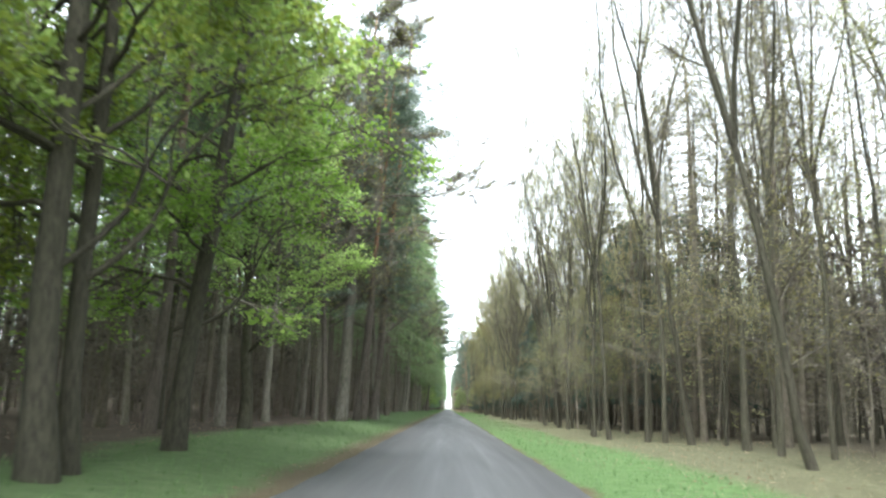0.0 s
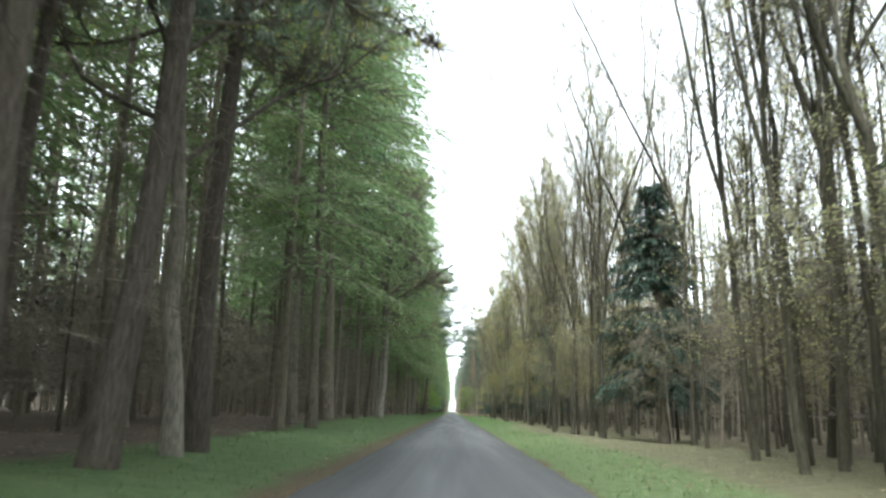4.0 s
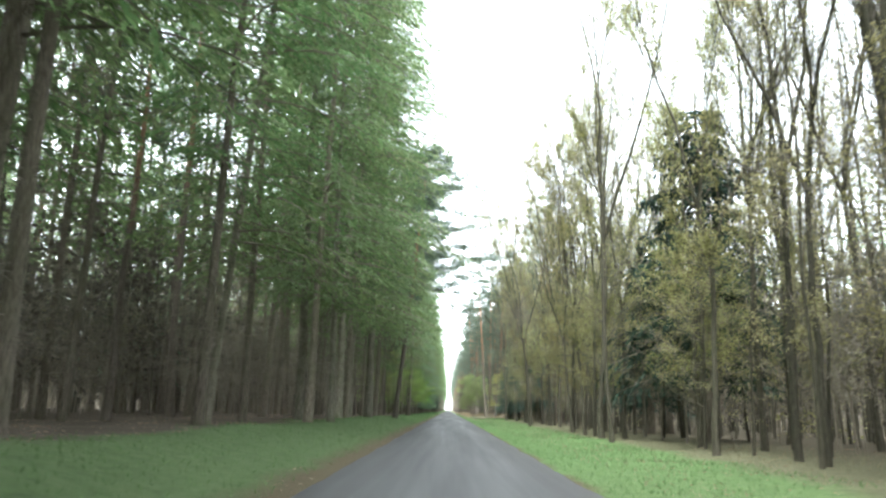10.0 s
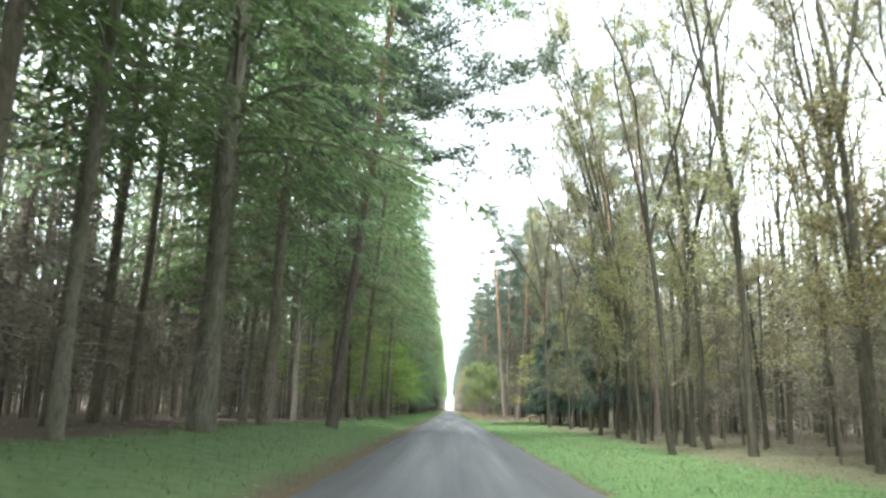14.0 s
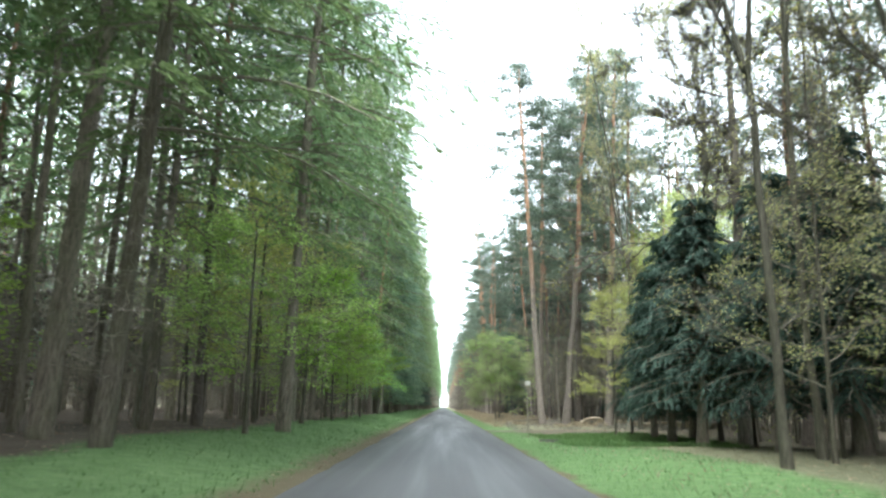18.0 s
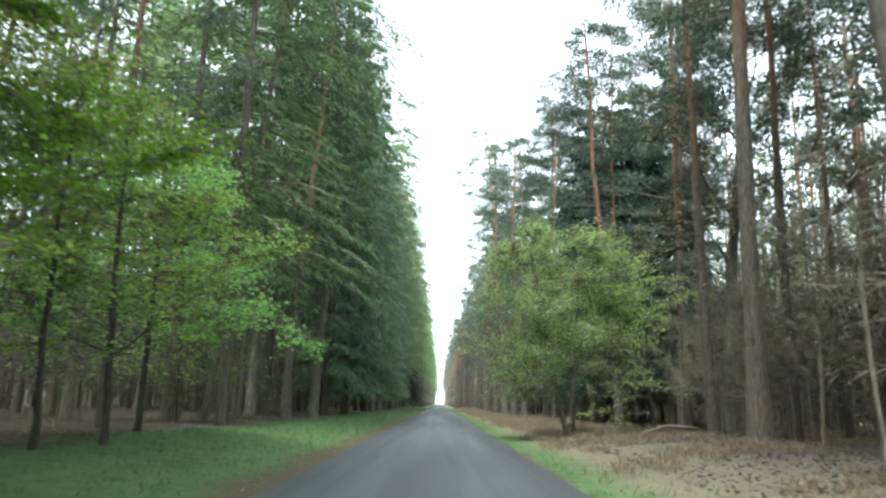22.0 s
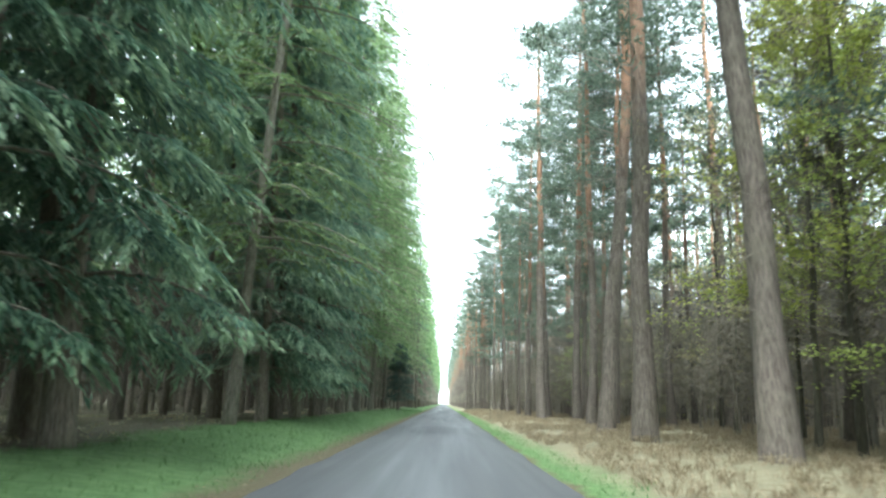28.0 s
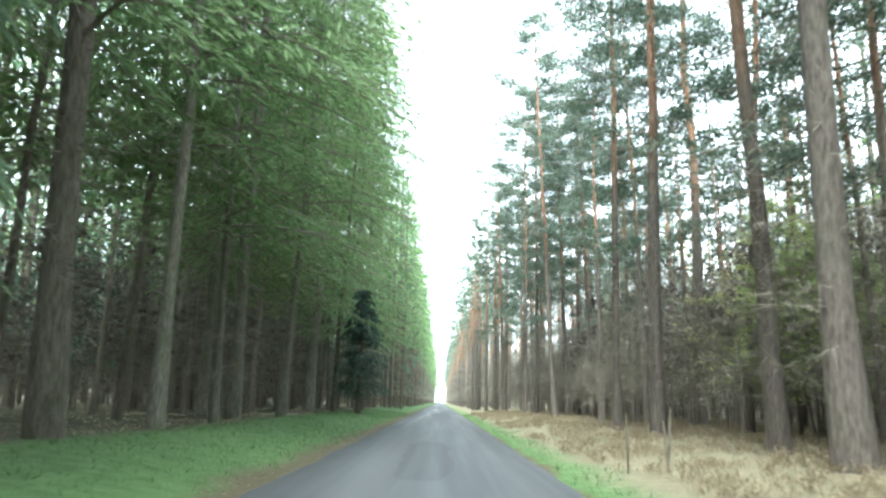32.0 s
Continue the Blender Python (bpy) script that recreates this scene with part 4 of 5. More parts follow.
stand("o", [(-5.8, 64.4, -2.0, 0.41), (-6.1, 114.6, 1.5, 0.55), (12.5, 281.6, 3.8, 0.62), (12.9, 337.7, -1.2, 0.31)])
stand("e", [(-5.9, 17.3, 2.8, 0.45), (-7.6, 29.7, -1.4, 0.48)])
stand("o", [(-6.8, 50.3, 2.0, 0.7), (-8.4, 50.4, 1.0, 0.3), (12.4, 236.6, -2.0, 0.6)])
stand("e", [(-5.5, 10.9, -3.5, 0.44), (-5.6, 11.9, -1.6, 0.3)])
stand("p", [(-6.2, 53.8, 4.0, 0.4), (-8.1, 290.3, 4.0, 0.45), (7.2, 322.0, -1.0, 0.5), (7.0, 330.2, -5.0, 0.64), (6.8, 339.8, -2.0, 0.66), (7.1, 347.3, 2.0, 0.62), (9.2, 355.2, 0.5, 0.42), (8.6, 358.5, -1.0, 0.5), (9.1, 366.2, 1.0, 0.55), (11.1, 367.0, 0.0, 0.4), (12.1, 378.9, 0.0, 0.34), (7.7, 373.3, -0.5, 0.64), (9.0, 379.4, -2.0, 0.5), (8.2, 387.7, 0.5, 0.5), (13.4, 339.6, -1.5, 0.5), (6.7, 258.0, -4.0, 0.44), (8.3, 257.7, 3.0, 0.48), (11.4, 258.7, 2.0, 0.5), (7.8, 267.0, 0.0, 0.45)])
stand("g", [(-8.6, 132.5, 1.0, 0.36), (-6.8, 220.1, 4.0, 0.36), (-9.1, 222.2, 2.0, 0.45), (-6.5, 84.4, -1.5, 0.44), (-7.4, 295.2, 2.5, 0.45), (-7.2, 342.0, 3.8, 0.4), (-8.2, 252.6, 2.0, 0.33)])
stand("k", [(-8.5, 307.6, 0.0, 0.4), (-7.3, 309.4, 0.0, 0.5), (-6.9, 329.2, 0.0, 0.5), (-8.8, 331.5, 0.0, 0.45), (-7.2, 346.8, 0.0, 0.4), (-7.1, 353.7, 0.0, 0.45), (-6.8, 357.7, 0.0, 0.5)])
stand("b", [(7.7, 222.3, -2.0, 0.3), (8.7, 217.9, -1.0, 0.22), (8.1, 56.6, -2.0, 0.28), (8.4, 66.9, -1.2, 0.26), (7.7, 88.6, -1.4, 0.27), (9.7, 126.0, -1.2, 0.24)])
for x, y, size in ((-5.8, 227.5, 1.0), (-6.6, 240.9, 1.1), (-6.9, 253.0, 1.0), (-6.6, 258.0, 1.05), (-6.3, 263.5, 1.0), (-7.4, 268.0, 1.1)):
    tree("n", x, y, 0.0, 0.12, size)
stand("y", [(10.0, 224.7, -1.2, 0.31)])
stand("u", [(-8.2, 257.0, 0.8, 0.15), (-6.7, 261.6, 0.8, 0.18)])


tree("h", 5.1, 278.0, -4, 0.1, 0.93)
for x, y, size in ((-9.4, 311.0, 0.95), (-7.9, 315.5, 1.0), (-7.3, 350.0, 0.95), (-9.8, 349.0, 1.0), (-7.3, 326.0, 1.0)):
    tree("k", x, y, 0.0, 0.5, size, None, 3)
for x, y, size in ((8.2, 242.0, 0.56), (10.4, 333.5, 1.0), (12.6, 331.0, 1.1), (12.4, 337.0, 1.0), (14.0, 389.0, 0.75)):
    tree("v", x, y, 0.0, 0.12, size)
for x, y, size in ((13.0, 30.0, 0.8), (15.5, 34.0, 0.85), (12.6, 38.5, 0.75), (17.5, 40.0, 0.9), (14.2, 45.0, 0.8), (16.5, 50.0, 0.85), (12.8, 53.0, 0.7), (18.5, 30.0, 0.9)):
    tree("l", x, y, 0.0, 0.28, size)
for x, y, size in ((10.3, 335.5, 1.3), (12.6, 347.5, 1.15), (12.0, 340.0, 1.0), (13.6, 352.0, 1.3)):
    tree("y", x, y, 0.0, 0.1, size, None, 2)
for x, y in ((-9.6, 26.0), (-13.0, 22.0)):
    tree("e", x, y, 2.0, 0.3, 1.0)
tree("p", -5.8, 61.0, 4.0, 0.5, 1.15, 0, 0)
tree("p", -6.0, 66.5, 3.0, 0.5, 1.1, 10, 1)
tree("o", -6.8, 118.6, 3.0, 0.5, 1.0, 20)
tree("p", -5.4, 196.4, 5.0, 0.46, 1.08, 0, 4)
tree("d", -5.4, 413.0, 0, 0.3, 0.75)
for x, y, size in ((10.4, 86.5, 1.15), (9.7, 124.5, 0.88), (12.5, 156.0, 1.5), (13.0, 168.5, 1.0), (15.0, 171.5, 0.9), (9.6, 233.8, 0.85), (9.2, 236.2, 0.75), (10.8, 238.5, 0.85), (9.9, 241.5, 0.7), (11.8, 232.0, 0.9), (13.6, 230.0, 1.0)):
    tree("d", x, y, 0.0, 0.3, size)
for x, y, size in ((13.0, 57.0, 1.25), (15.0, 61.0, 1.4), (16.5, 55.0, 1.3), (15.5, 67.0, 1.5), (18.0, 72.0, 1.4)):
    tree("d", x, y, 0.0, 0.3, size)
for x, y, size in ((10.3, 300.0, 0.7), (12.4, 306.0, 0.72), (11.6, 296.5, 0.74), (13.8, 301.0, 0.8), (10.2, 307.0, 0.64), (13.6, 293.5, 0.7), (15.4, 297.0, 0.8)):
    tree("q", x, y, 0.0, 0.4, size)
for x, y, lean, size in ((10.2, 264.0, 0.0, 0.95), (14.0, 262.0, -1.0, 1.0), (14.2, 225.0, 0.0, 0.85), (17.0, 231.0, 0.0, 0.9), (19.0, 224.0, 0.0, 0.9), (15.5, 238.0, 0.0, 0.9)):
    tree("p", x, y, lean, 0.5, size)


def free(x, y, gap):
    return all((x - a) ** 2 + (y - b) ** 2 > gap * gap for a, b in PLACED)


def pick(weights):
    """One letter out of pairs of letter and share."""
    r = rng.random() * sum(w for _, w in weights)
    for k, w in weights:
        r -= w
        if r <= 0:
            return k
    return weights[-1][0]


def kind_at(x, y):
    """Which tree grows where."""
    if x < 0:
        if y < 22:
            return pick([("e", 5), ("g", 3), ("o", 2)])
        if y < 76 and x > -10.8:
            return pick([("o", 62), ("p", 38)])
        if y < 225:
            return pick([("g", 73), ("l", 8), ("p", 14), ("o", 5)])
        if y < 300:
            return pick([("g", 46), ("l", 26), ("p", 18), ("u", 10)])
        if y < 372:
            return pick([("k", 70), ("g", 30)]) if x > -11 and (306 < y < 333 or y > 345) else pick([("g", 85), ("k", 15)])
        return pick([("g", 92), ("k", 8)])
    if y < 205:
        return pick([("b", 62), ("t", 18), ("y", 8), ("a", 12)] if y < 110 else [("b", 36), ("t", 16), ("y", 10), ("a", 38)])
    if y < 258:
        return pick([("b", 22), ("a", 14), ("o", 16), ("y", 22), ("p", 16), ("d", 12)])
    if y < 330:
        return pick([("p", 74), ("y", 6), ("u", 6), ("s", 14)])
    return pick([("p", 68), ("s", 32)])


def fill():
    rows = [(-9.8, 0.8, 5.0, 4.1), (-12.4, 1.2, 4.4, 3.0), (-16.5, 1.6, 4.8, 3.2), (-21.5, 1.8, 5.5, 3.6),
            (9.8, 1.0, 4.4, 2.6), (-7.5, 0.5, 5.5, 3.0), (7.6, 0.5, 5.5, 3.0), (12.2, 1.3, 3.3, 2.2), (16.0, 1.6, 4.0, 2.6), (21.0, 1.8, 4.8, 3.0)]
    for x0, jit, step_y, gap in rows:
        y = -24.0 if abs(x0) > 8 else 374.0
        while y < 455:
            x, yy = x0 + rng.normal(0, jit * 0.6), y + rng.uniform(-0.35, 0.35) * step_y
            y += step_y
            if (abs(x) < 7.0 and yy < 372) or (-8.8 < x < 0 and yy < 372) or not free(x, yy, gap) or (x > 0 and abs(yy - TRACK_Y) < 3.0):
                continue
            kind = kind_at(x, yy)
            if 7 < x < 14 and 262 < yy < 400 and rng.random() < (0.2 if yy < 300 else 0.45):
                continue
            tree(kind, x, yy, rng.normal(0, 1.6) + (1.0 if x < 0 else -1.5), rng.uniform(0.24, 0.4), rng.uniform(0.8, 1.1))


fill()


BRUSH = []


def leafing_row():
    """Slender trees in young leaf behind the first bare ones."""
    for y in np.arange(122, 213, 5.0):
        x, yy = 11.2 + rng.normal(0, 0.8), y + rng.uniform(-1.5, 1.5)
        if free(x, yy, 1.7):
            tree("a", x, yy, rng.normal(-2.0, 1.5), 0.2, rng.uniform(0.95, 1.12))


leafing_row()


def undergrowth():
    """Thin poles, saplings and thickets between the larger trees."""
    bands = [(1, -20, 212, "tttttywww", (9.0, 26.0), 420), (1, 212, 262, "tuyw", (11.0, 24.0), 30), (1, 266, 455, "wwwwwwwwwwwssy", (11.5, 27.0), 220), (1, 5, 70, "btdt", (10.5, 26.0), 60), (1, 214, 246, "btd", (11.0, 24.0), 24),
             (-1, 36, 225, "twwwws", (-26.0, -12.5), 250), (-1, 300, 455, "ws", (-26.0, -16.0), 50), (1, 262, 300, "wws", (8.5, 16.0), 42), (1, 240, 263, "v", (10.5, 19.0), 14), (1, 318, 334, "v", (13.0, 19.0), 5), (-1, 236, 262, "v", (-13.0, -8.6), 5), (-1, 222, 300, "uuut", (-16.0, -9.0), 18), (-1, 232, 300, "g", (-12.5, -9.5), 8), (-1, -10, 26, "uet", (-20, -11), 8)]
    for side, y0, y1, kinds, xr, count in bands:
        for _ in range(count):
            x, y = rng.uniform(*xr), rng.uniform(y0, y1)
            if free(x, y, 1.1):
                kind = kinds[rng.integers(len(kinds))]
                if kind in "ws" and abs(x) > 14.5:
                    BRUSH.append((kind, x, y, rng.uniform(0.8, 1.3)))
                    continue
                # open ground before the dark spruces and the lone beech
                aside = 5.0 if (8.0 < x < 11.0 and 292 < y < 306) or (8.0 < x < 14.0 and 377 < y < 390) else 0.0
                tree(kind, x + aside, y, rng.normal(0, 2.5), 0.1, rng.uniform(0.7, 1.15), rng.uniform(0, 360))
                PLACED[-1] = (x, y)


undergrowth()


# ---- woods further in and further on ----
def woods(name, label, spots):
    """Many far trees in one mesh per material, from thinned copies of the kinds above."""
    by_mat = {}
    for kind, x, y, size in spots:
        shapes = KINDS[kind][3] or KINDS[kind][2]
        parts = shapes[rng.integers(len(shapes))]
        c, s = math.cos(t := rng.uniform(0, 6.28)), math.sin(t)
        rot = np.array([[c, s, 0], [-s, c, 0], [0, 0, 1.0]]) * size
        for part_name, me in parts:
            v, f = THIN[me.name]
            by_mat.setdefault(me.materials[0], Buf()).add(v @ rot + [x, y, ground_z(x, y) - 0.1], f)
    root = tagged(new(name), label, "woods", kind="stuff")
    for mat, buf in by_mat.items():
        o = new("trees", None if not buf.v else buf.mesh(name, mat))
        o.parent = root
        tagged(o, kind="stuff")


THIN = {}


def thin_out():
    """Lighter shapes of each kind, for the woods far from the road."""
    for kind, (_, _, near, behind) in KINDS.items():
        for parts in behind or near:
            for name, me in parts:
                v = np.array([p.co[:] for p in me.vertices])
                f = [tuple(q.vertices) for q in me.polygons]
                if name == "trunk":
                    h = v[:, 2].max()
                    b = Buf()
                    k = 0.2 * min(1.0, (h / 18) ** 2)
                    tube(b, [(0, 0, 0), (0.05, 0, h * 0.3), (0, 0.1, h * 0.65), (0, 0, h * 0.97)], [k, k * 0.75, k * 0.5, 0.03], 5)
                    THIN[me.name] = (np.concatenate(b.v), b.f[0])
                    continue
                leafy = name in ("crown", "foliage", "young_growth")
                if not leafy:
                    f = [q for q in f if len(q) == 3] or f
                sel = np.array([f[i] for i in rng.permutation(len(f))[: (340 if kind == "x" else 210) if leafy else 110]])
                pts = v[sel]
                mid = pts.mean(1, keepdims=True)
                pts = mid + (pts - mid) * (min(1.8, 0.8 * math.sqrt(len(f) / len(sel))) if leafy else 2.0)
                THIN[me.name] = (pts.reshape(-1, 3), np.arange(sel.size).reshape(sel.shape))


thin_out()


def far_spots(side):
    out = []
    for x0, step_y in ((27, 5.0), (33, 5.5), (40, 6.0), (48, 6.0), (57, 6.5)):
        y = -40.0
        while y < 520:
            x, yy = side * (x0 + rng.normal(0, 1.8)), y + rng.uniform(-2, 2)
            k = kind_at(x, yy)
            out.append((k, x, yy, rng.uniform(0.85, 1.1)))
            for _ in range(3 if x > 0 else 2):
                out.append((pick([("w", 4), ("y", 2), ("t", 3), ("a", 5)]) if x > 0 else pick([("g", 4), ("w", 4), ("k", 3)]), x + rng.normal(0, 2.5), yy + rng.uniform(-3, 3), rng.uniform(0.6, 1.1)))
            y += step_y
    if side > 0:
        for _ in range(420):
            out.append((pick([("w", 8), ("g", 1)]), rng.uniform(26, 52), rng.uniform(255, 520), rng.uniform(0.8, 1.3)))
    for x0 in (64, 72, 82):
        y = -60.0
        while y < 560:
            out.append((pick([("k", 6), ("g", 4)]) if side < 0 else pick([("a", 5), ("g", 3), ("k", 4)]), side * (x0 + rng.normal(0, 2)), y, rng.uniform(0.8, 1.1) * (1.0 if side < 0 else 1.2)))
            y += 3.6
    return out


def brush_spots():
    """Leafless brush that closes the view between the trunks."""
    out = []
    for x0, x1, y0, y1, count in ((15, 32, 225, 470, 420), (11.0, 19, 306, 470, 380), (13, 30, 0, 225, 420), (-30, -15, 20, 225, 260), (-30, -14, 225, 460, 260)):
        for _ in range(count):
            out.append((pick([("w", 6), ("s", 4)]), rng.uniform(x0, x1), rng.uniform(y0, y1), rng.uniform(0.7, 1.15)))
    return out


def road_end_spots(side):
    out = []
    for _ in range(420):
        out.append((pick([("w", 6), ("s", 4)]), side * rng.uniform(7.5, 24), rng.uniform(445, 720), rng.uniform(0.9, 1.3)))
    for _ in range(260):
        out.append((pick([("w", 5), ("y", 1), ("p" if side > 0 else "g", 5)]), side * rng.uniform(22, 60), rng.uniform(500, 900), rng.uniform(0.9, 1.2)))
    for x0, step_y in ((6.0, 2.6), (9.0, 3.4), (12.5, 5.0), (17.5, 6.5), (24, 9)):
        y = 456.0
        while y < 1150:
            out.append((kind_at(side * x0, y), side * (x0 + rng.normal(0, 0.6)), y + rng.uniform(-1, 1), rng.uniform(1.0, 1.25)))
            y += step_y * (1 + (y - 456) / 500)
    return out


def backing_spots(side):
    """Undergrowth deep in the wood that closes the view between the trunks."""
    out = []
    for _ in range(1100):
        x, y = side * rng.uniform(20, 58), rng.uniform(-10, 520)
        out.append((pick([("x", 8), ("k", 1), ("g", 1)]) if side < 0 else pick([("x", 9), ("y", 2)]), x, y, rng.uniform(0.6, 1.2) if side > 0 else rng.uniform(0.45, 1.0)))
    for _ in range(500):
        out.append(("x", side * rng.uniform(17, 34), rng.uniform(10, 470), rng.uniform(0.7, 1.3)))
    for _ in range(260):
        out.append(("x", side * rng.uniform(13, 40), rng.uniform(395, 560), rng.uniform(0.7, 1.3)))
    if side > 0:
        for _ in range(220):
            out.append(("x", rng.uniform(14, 32), rng.uniform(250, 400), rng.uniform(0.5, 1.0)))
        for _ in range(130):
            out.append(("p", rng.uniform(17, 46), rng.uniform(256, 520), rng.uniform(0.75, 1.1)))
    return out


woods("undergrowth", "dim brown undergrowth deep between the conifers", backing_spots(-1))
woods("undergrowth", "brown undergrowth deep between the bare trees", backing_spots(1))
woods("thicket", "haze of leafless brown brush between the trees", BRUSH + brush_spots())
woods("deep_woods", "dim woods behind the roadside conifers", far_spots(-1))
woods("deep_woods", "bare woods behind the roadside trees", far_spots(1))
woods("far_woods", "conifers lining the far end of the road", road_end_spots(-1))
woods("far_woods", "pines lining the far end of the road", road_end_spots(1))


# ---- grass, straw and dead leaves ----
def scatter(name, label, mat, count, xr, yr, length, width, spread, keep=None, clump=1):
    x = rng.uniform(*xr, count)
    y = rng.uniform(*yr, count)
    if keep is not None:
        ok = np.array([keep(a, b) for a, b in zip(x, y)])
        x, y = x[ok], y[ok]
    z = np.array([ground_z(a, b) for a, b in zip(x, y)])
    p = np.repeat(np.column_stack([x, y, z - 0.01]), clump, 0)
    p[:, :2] += rng.normal(0, 0.09 if clump > 1 else 0.0, (len(p), 2))
    d = rng.normal(0, spread, (len(p), 3))
    d[:, 2] = 1.0 if spread < 2 else np.abs(d[:, 2]) * 0.15
    buf = Buf()
    L = rng.uniform(*length, len(p))
    if clump > 1:
        kites(buf, p, d, L, width, sag=0.45)
    else:
        twigs(buf, p, d, L, width)
    tagged(new(name, buf.mesh(name, mat)), label, "grass" if mat not in (M_LITTER, M_WITHERED) else "dead leaves", kind="stuff")


def patch(x, y, s, k):
    return noise.noise((x * s, y * s, k))


scatter("verge_grass", "short green grass on the verge", M_GRASS, 70000, (-8.4, -2.75), (8, 440), (0.05, 0.17), 0.022, 0.5,
        lambda x, y: x > -7.4 + 1.6 * patch(x, y, 0.3, 5.0) and rng.random() < (0.35 + 0.65 * min(1, (-x - 2.6) / 1.2)) * (0.6 if y < 200 else 1.0))
scatter("verge_grass", "short green grass beside the asphalt", M_GRASS, 62000, (2.5, 8.0), (8, 440), (0.05, 0.17), 0.022, 0.5,
        lambda x, y: x < (5.5 if y < 140 else 4.5) + (3.0 if 132 < y < 247 else 0) - (1.0 if y > 266 else 0) + 0.9 * patch(x, y, 0.3, 8.0) and abs(y - TRACK_Y) > 1.9 and (not 50 < y < 128 or rng.random() < 0.65))
scatter("pale_grass", "pale dry grass under the bare trees", M_PALE, 26000, (3.6, 15.0), (8, 252), (0.06, 0.2), 0.02, 0.7, lambda x, y: patch(x, y, 0.4, 2.0) > -0.15)
scatter("straw_grass", "tussocks of straw-coloured dry grass", M_STRAW, 13000, (3.3, 22.0), (254, 445), (0.22, 0.58), 0.018, 0.42,
        lambda x, y: patch(x, y, 0.35, 4.0) > (-0.25 if y > 300 or (x < 6.5 and y > 268) else 0.1) and x > 3.6 + 0.6 * patch(0, y, 0.2, 1.0), 24)
scatter("straw_grass", "dry grass between the spruce trunks", M_STRAW, 2600, (-18.0, -7.4), (318, 445), (0.12, 0.32), 0.025, 0.6, lambda x, y: patch(x, y, 0.3, 6.0) > 0.0, 5)
scatter("dead_leaves", "brown dead leaves on the forest floor", M_LITTER, 30000, (-15.0, -2.4), (8, 440), (0.05, 0.11), 0.07, 3.0, lambda x, y: x > -3.3 or x < -6.8)
scatter("dead_leaves", "dense brown leaf litter under the pines", M_WITHERED, 26000, (4.2, 16.0), (252, 304), (0.05, 0.13), 0.08, 1.6, lambda x, y: patch(x, y, 0.5, 9.0) > -0.3)
scatter("dead_leaves", "brown dead leaves under the trees", M_LITTER, 16000, (4.5, 16.0), (8, 440), (0.05, 0.11), 0.07, 3.0, lambda x, y: y < 300 or rng.random() < 0.06)


def tall_grass():
    scatter("tall_grass", "dark green clump of taller grass in the ditch", M_GRASS, 5200, (4.6, 11.0), (233, 246), (0.15, 0.42), 0.03, 0.35, None, 3)


tall_grass()


def bent_log(label, points, r, mat=M_LOG):
    buf = Buf()
    k = len(points)
    tube(buf, points, np.linspace(r, r * 0.6, k), 8, 0.08)
    for e in (0, -1):
        ring = buf.v[0][:8] if e == 0 else buf.v[0][-8:]
        buf.add(ring, [tuple(range(8))])
    tagged(new("fallen_branch", buf.mesh("fallen_branch", mat, True)), label, "log", "fallen branches")


def lying(x0, y0, x1, y1, arch, r, k=9):
    t = np.linspace(0, 1, k)
    x, y = x0 + (x1 - x0) * t, y0 + (y1 - y0) * t
    z = np.array([ground_z(a, b) for a, b in zip(x, y)]) + r * 0.6 + arch * np.sin(np.pi * t)
    return np.column_stack([x + rng.normal(0, 0.05, k), y, z])


bent_log("pale barkless fallen branch arched over the leaf litter", lying(9.3, 259.0, 11.8, 259.8, 0.45, 0.06), 0.06)
bent_log("pale barkless fallen branch on the forest floor", lying(14.0, 259.5, 18.5, 260.5, 0.15, 0.10), 0.10)
bent_log("brown fallen branch on the forest floor", lying(12.0, 262.0, 16.0, 261.0, 0.1, 0.09), 0.09)
bent_log("pale fallen branch beside the young beech", lying(7.5, 278.0, 11.5, 280.0, 0.35, 0.06), 0.06)
bent_log("long pale trunk lying in the dry grass", lying(-14.5, 366.0, -9.0, 367.5, 0.05, 0.09), 0.09)


def sign_post(x, y):
    """A square pale board on a thin wooden post, with a small reflector below it."""
    root = tagged(new("sign_post"), "small square pale board on a thin weathered post", "sign")
    z = ground_z(x, y)
    root.matrix_world = pose(x, y, z - 0.05)
    post, plate, back = Buf(), Buf(), Buf()
    tube(post, [(0, 0, 0), (0.005, 0, 1.2), (0, 0, 2.85)], [0.03, 0.028, 0.026], 8)
    o = new("post", post.mesh("post", M_BARK_GREY, True))
    o.parent = root

    def slab(w, h, d, zc, yc, bev):
        bm = bmesh.new()
        bmesh.ops.create_cube(bm, size=1.0, matrix=Matrix.Translation((0, yc, zc)) @ Matrix.Diagonal((w, d, h, 1)))
        bmesh.ops.bevel(bm, geom=bm.edges[:], offset=bev, segments=2, affect="EDGES")
        me = bpy.data.meshes.new("slab")
        bm.to_mesh(me)
        bm.free()
        me.materials.append(M_BOX)
        return me

    o = new("board", slab(0.30, 0.27, 0.02, 2.82, -0.045, 0.006))
    o.parent = root
    o = new("reflector", slab(0.05, 0.16, 0.012, 1.95, -0.04, 0.004))
    o.parent = root


sign_post(4.95, 250.9)


def stake(x, y, h, lean):
    buf = Buf()
    tube(buf, [(0, 0, 0), (0.01, 0, h * 0.5), (0.0, 0.01, h)], [0.024, 0.021, 0.017], 8, 0.05)
    buf.add(buf.v[0][-8:], [tuple(range(8))])
    ob = tagged(new("wooden_stake", buf.mesh("wooden_stake", M_BARK_DARK, True)), "thin dark wooden stake in the grass", "stake", "wooden stakes")
    ob.matrix_world = pose(x, y, ground_z(x, y) - 0.05, 0, lean, 0)


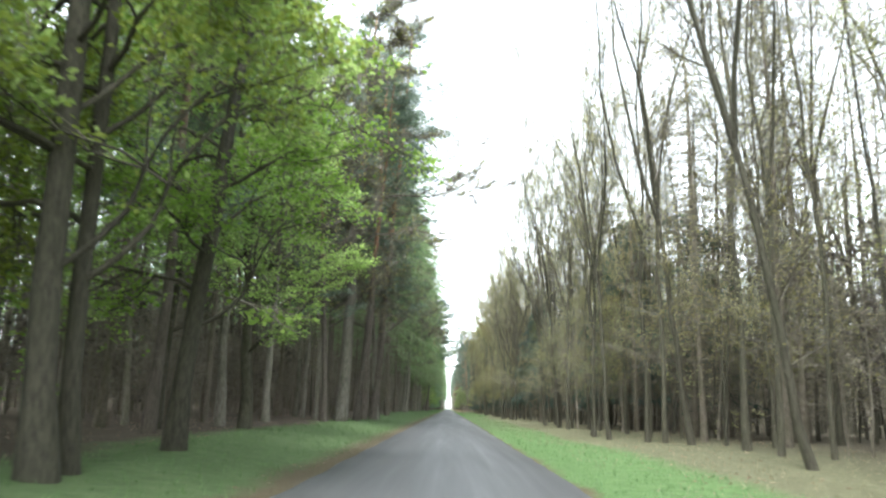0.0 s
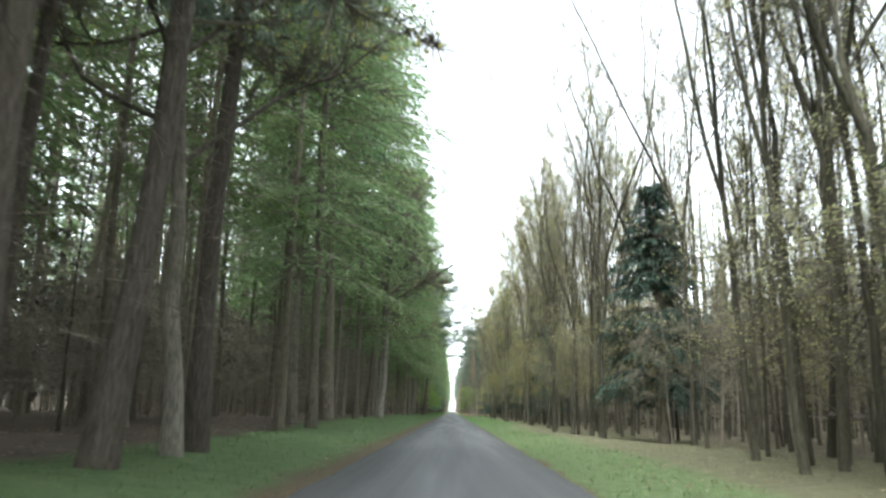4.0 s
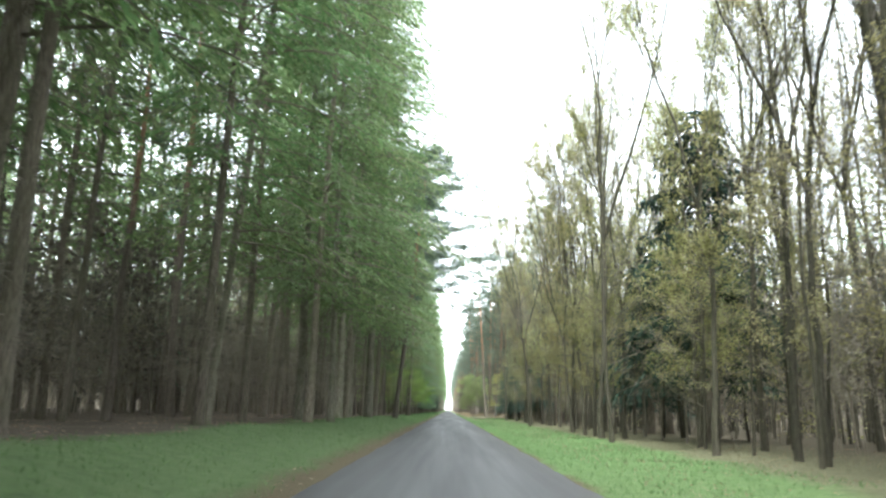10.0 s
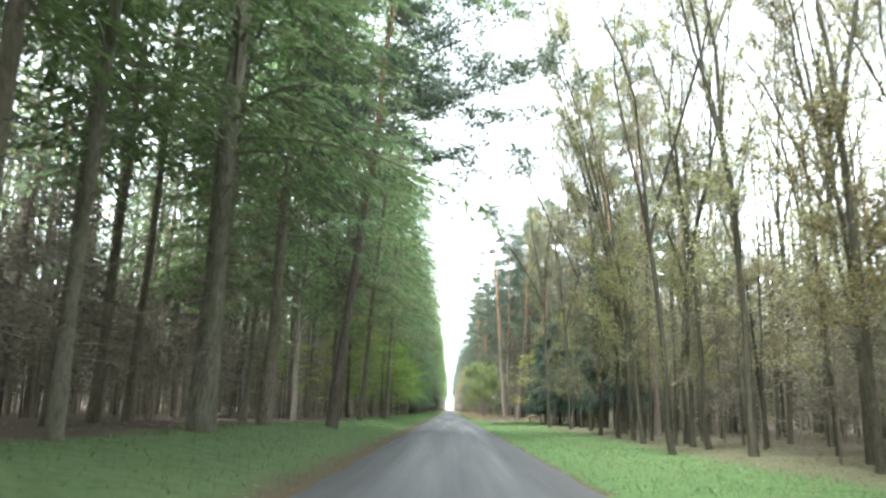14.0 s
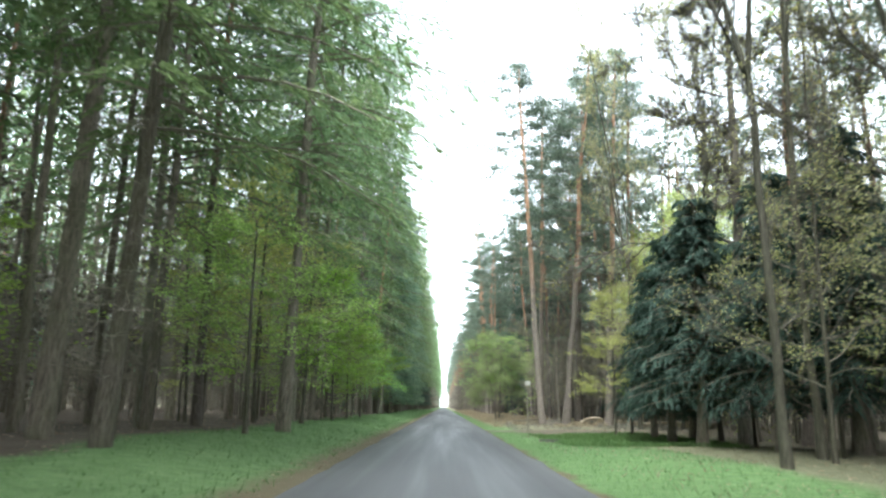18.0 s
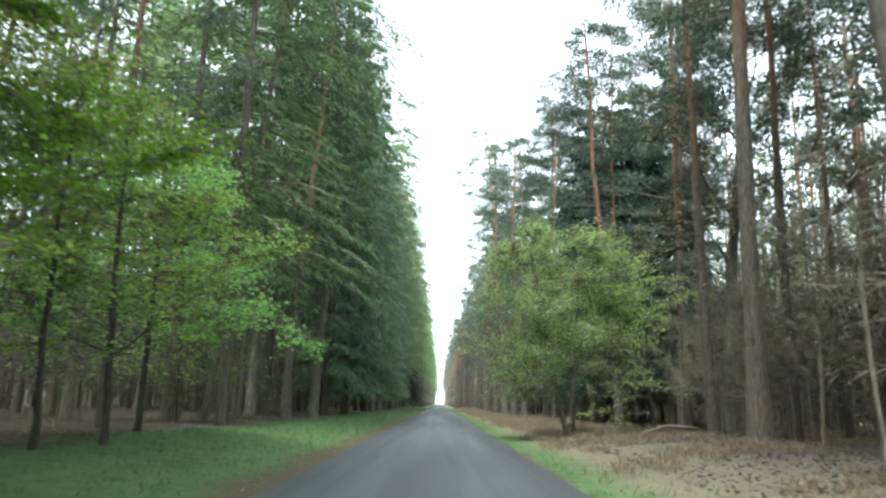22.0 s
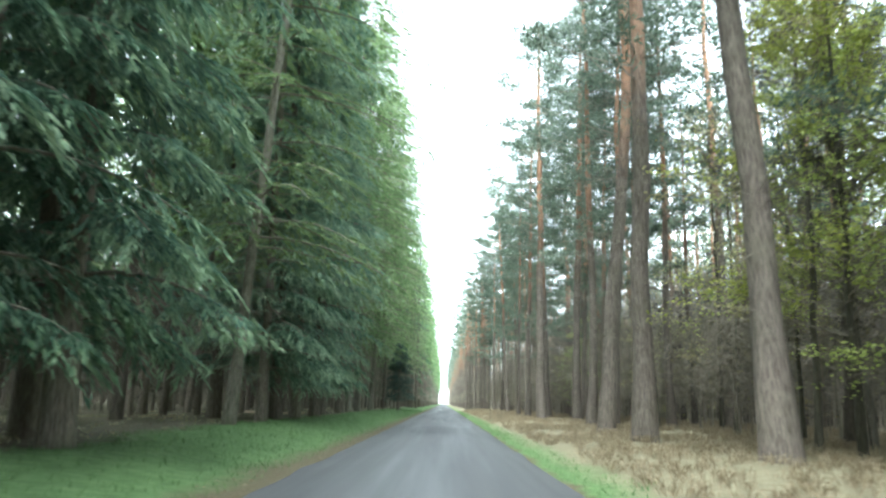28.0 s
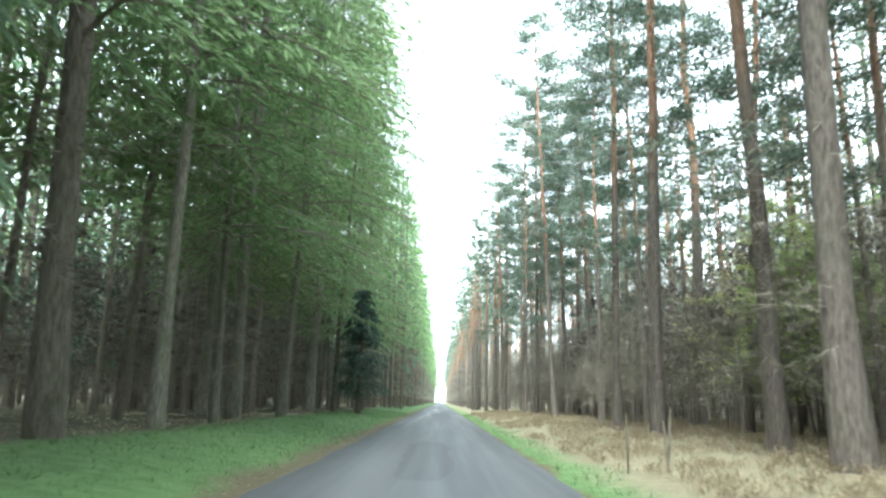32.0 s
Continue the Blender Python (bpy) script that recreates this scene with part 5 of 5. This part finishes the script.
stake(3.85, 240.3, 0.9, 2)
for sx, sy, sh in ((3.85, 374.2, 1.15), (4.45, 373.6, 1.0), (4.7, 374.5, 1.2)):
    stake(sx, sy, sh, rng.uniform(-5, 5))


def stump(x, y, h, r, label):
    """A dark rotten stump with a flared, uneven foot and a broken top."""
    buf = Buf()
    z = np.array([0.0, 0.25, 0.6, 1.0]) * h
    tube(buf, np.column_stack([np.array([0, 0.02, 0.03, 0.05]) * h, np.zeros(4), z]), np.array([1.5, 1.1, 0.95, 0.85]) * r, 10, 0.16)
    rim = buf.v[0][-10:] + np.column_stack([np.zeros(10), np.zeros(10), rng.uniform(-0.1, 0.15, 10) * h])
    buf.v[0][-10:] = rim
    hollow = rim.mean(0) - [0, 0, 0.15 * h]
    buf.add(np.vstack([rim, hollow]), [(i, (i + 1) % 10, 10) for i in range(10)])
    for k in range(5):
        a = k * 1.26 + rng.uniform(-0.3, 0.3)
        d = np.array([math.cos(a), math.sin(a), 0])
        tube(buf, [d * r * 0.8 + [0, 0, 0.3 * h], d * r * 1.7 + [0, 0, 0.1 * h], d * r * 2.4 - [0, 0, 0.05]], [0.35 * r, 0.25 * r, 0.08 * r], 5, 0.1)
    ob = tagged(new("tree_stump", buf.mesh("tree_stump", M_BARK_DARK, True)), label, "stump", "tree stumps")
    ob.matrix_world = pose(x, y, ground_z(x, y) - 0.03, 0, 0, rng.uniform(0, 360))


stump(5.3, 354.2, 0.22, 0.09, "small dark rotten stump in the straw grass")
stump(5.9, 282.6, 0.3, 0.17, "dark rotten stump in the dry grass")
stump(8.8, 300.0, 0.45, 0.25, "dark broken stump under the spruces")
stump(9.6, 301.2, 0.6, 0.22, "tall dark stump under the spruces")


def culvert(x, y):
    """A low weathered headwall across the ditch with a dark square mouth behind it."""
    root = tagged(new("culvert"), "low dark mossy concrete culvert mouth in the grassy ditch", "culvert")
    root.matrix_world = pose(x, y, ground_z(x, y) - 0.3) @ Matrix.Scale(0.85, 4)
    pieces = [("lintel", (0, 0, 0.42), (1.0, 0.18, 0.12)), ("side_wall", (-0.43, 0, 0.18), (0.14, 0.18, 0.36)), ("side_wall", (0.43, 0, 0.18), (0.14, 0.18, 0.36)),
              ("tunnel_floor", (0, 0.6, 0.0), (0.72, 1.0, 0.06)), ("tunnel_roof", (0, 0.6, 0.39), (0.86, 1.0, 0.06)), ("tunnel_wall", (-0.39, 0.6, 0.18), (0.06, 1.0, 0.36)), ("tunnel_wall", (0.39, 0.6, 0.18), (0.06, 1.0, 0.36)), ("tunnel_end", (0, 1.1, 0.18), (0.72, 0.04, 0.36))]
    for name, c, size in pieces:
        bm = bmesh.new()
        bmesh.ops.create_cube(bm, size=1.0, matrix=Matrix.Translation(c) @ Matrix.Diagonal((*size, 1)))
        bmesh.ops.bevel(bm, geom=bm.edges[:], offset=0.012, segments=2, affect="EDGES")
        me = bpy.data.meshes.new(name)
        bm.to_mesh(me)
        bm.free()
        me.materials.append(M_CONCRETE)
        new(name, me).parent = root


culvert(4.36, 236.9)
bent_log("dark mossy log lying in the straw grass", lying(7.6, 369.2, 9.2, 369.8, 0.02, 0.1), 0.1, M_BARK_DARK)

# A lone young beech in leaf among the pines.
tree("h", 13.9, 387.2, 0.0, 0.1, 0.78)
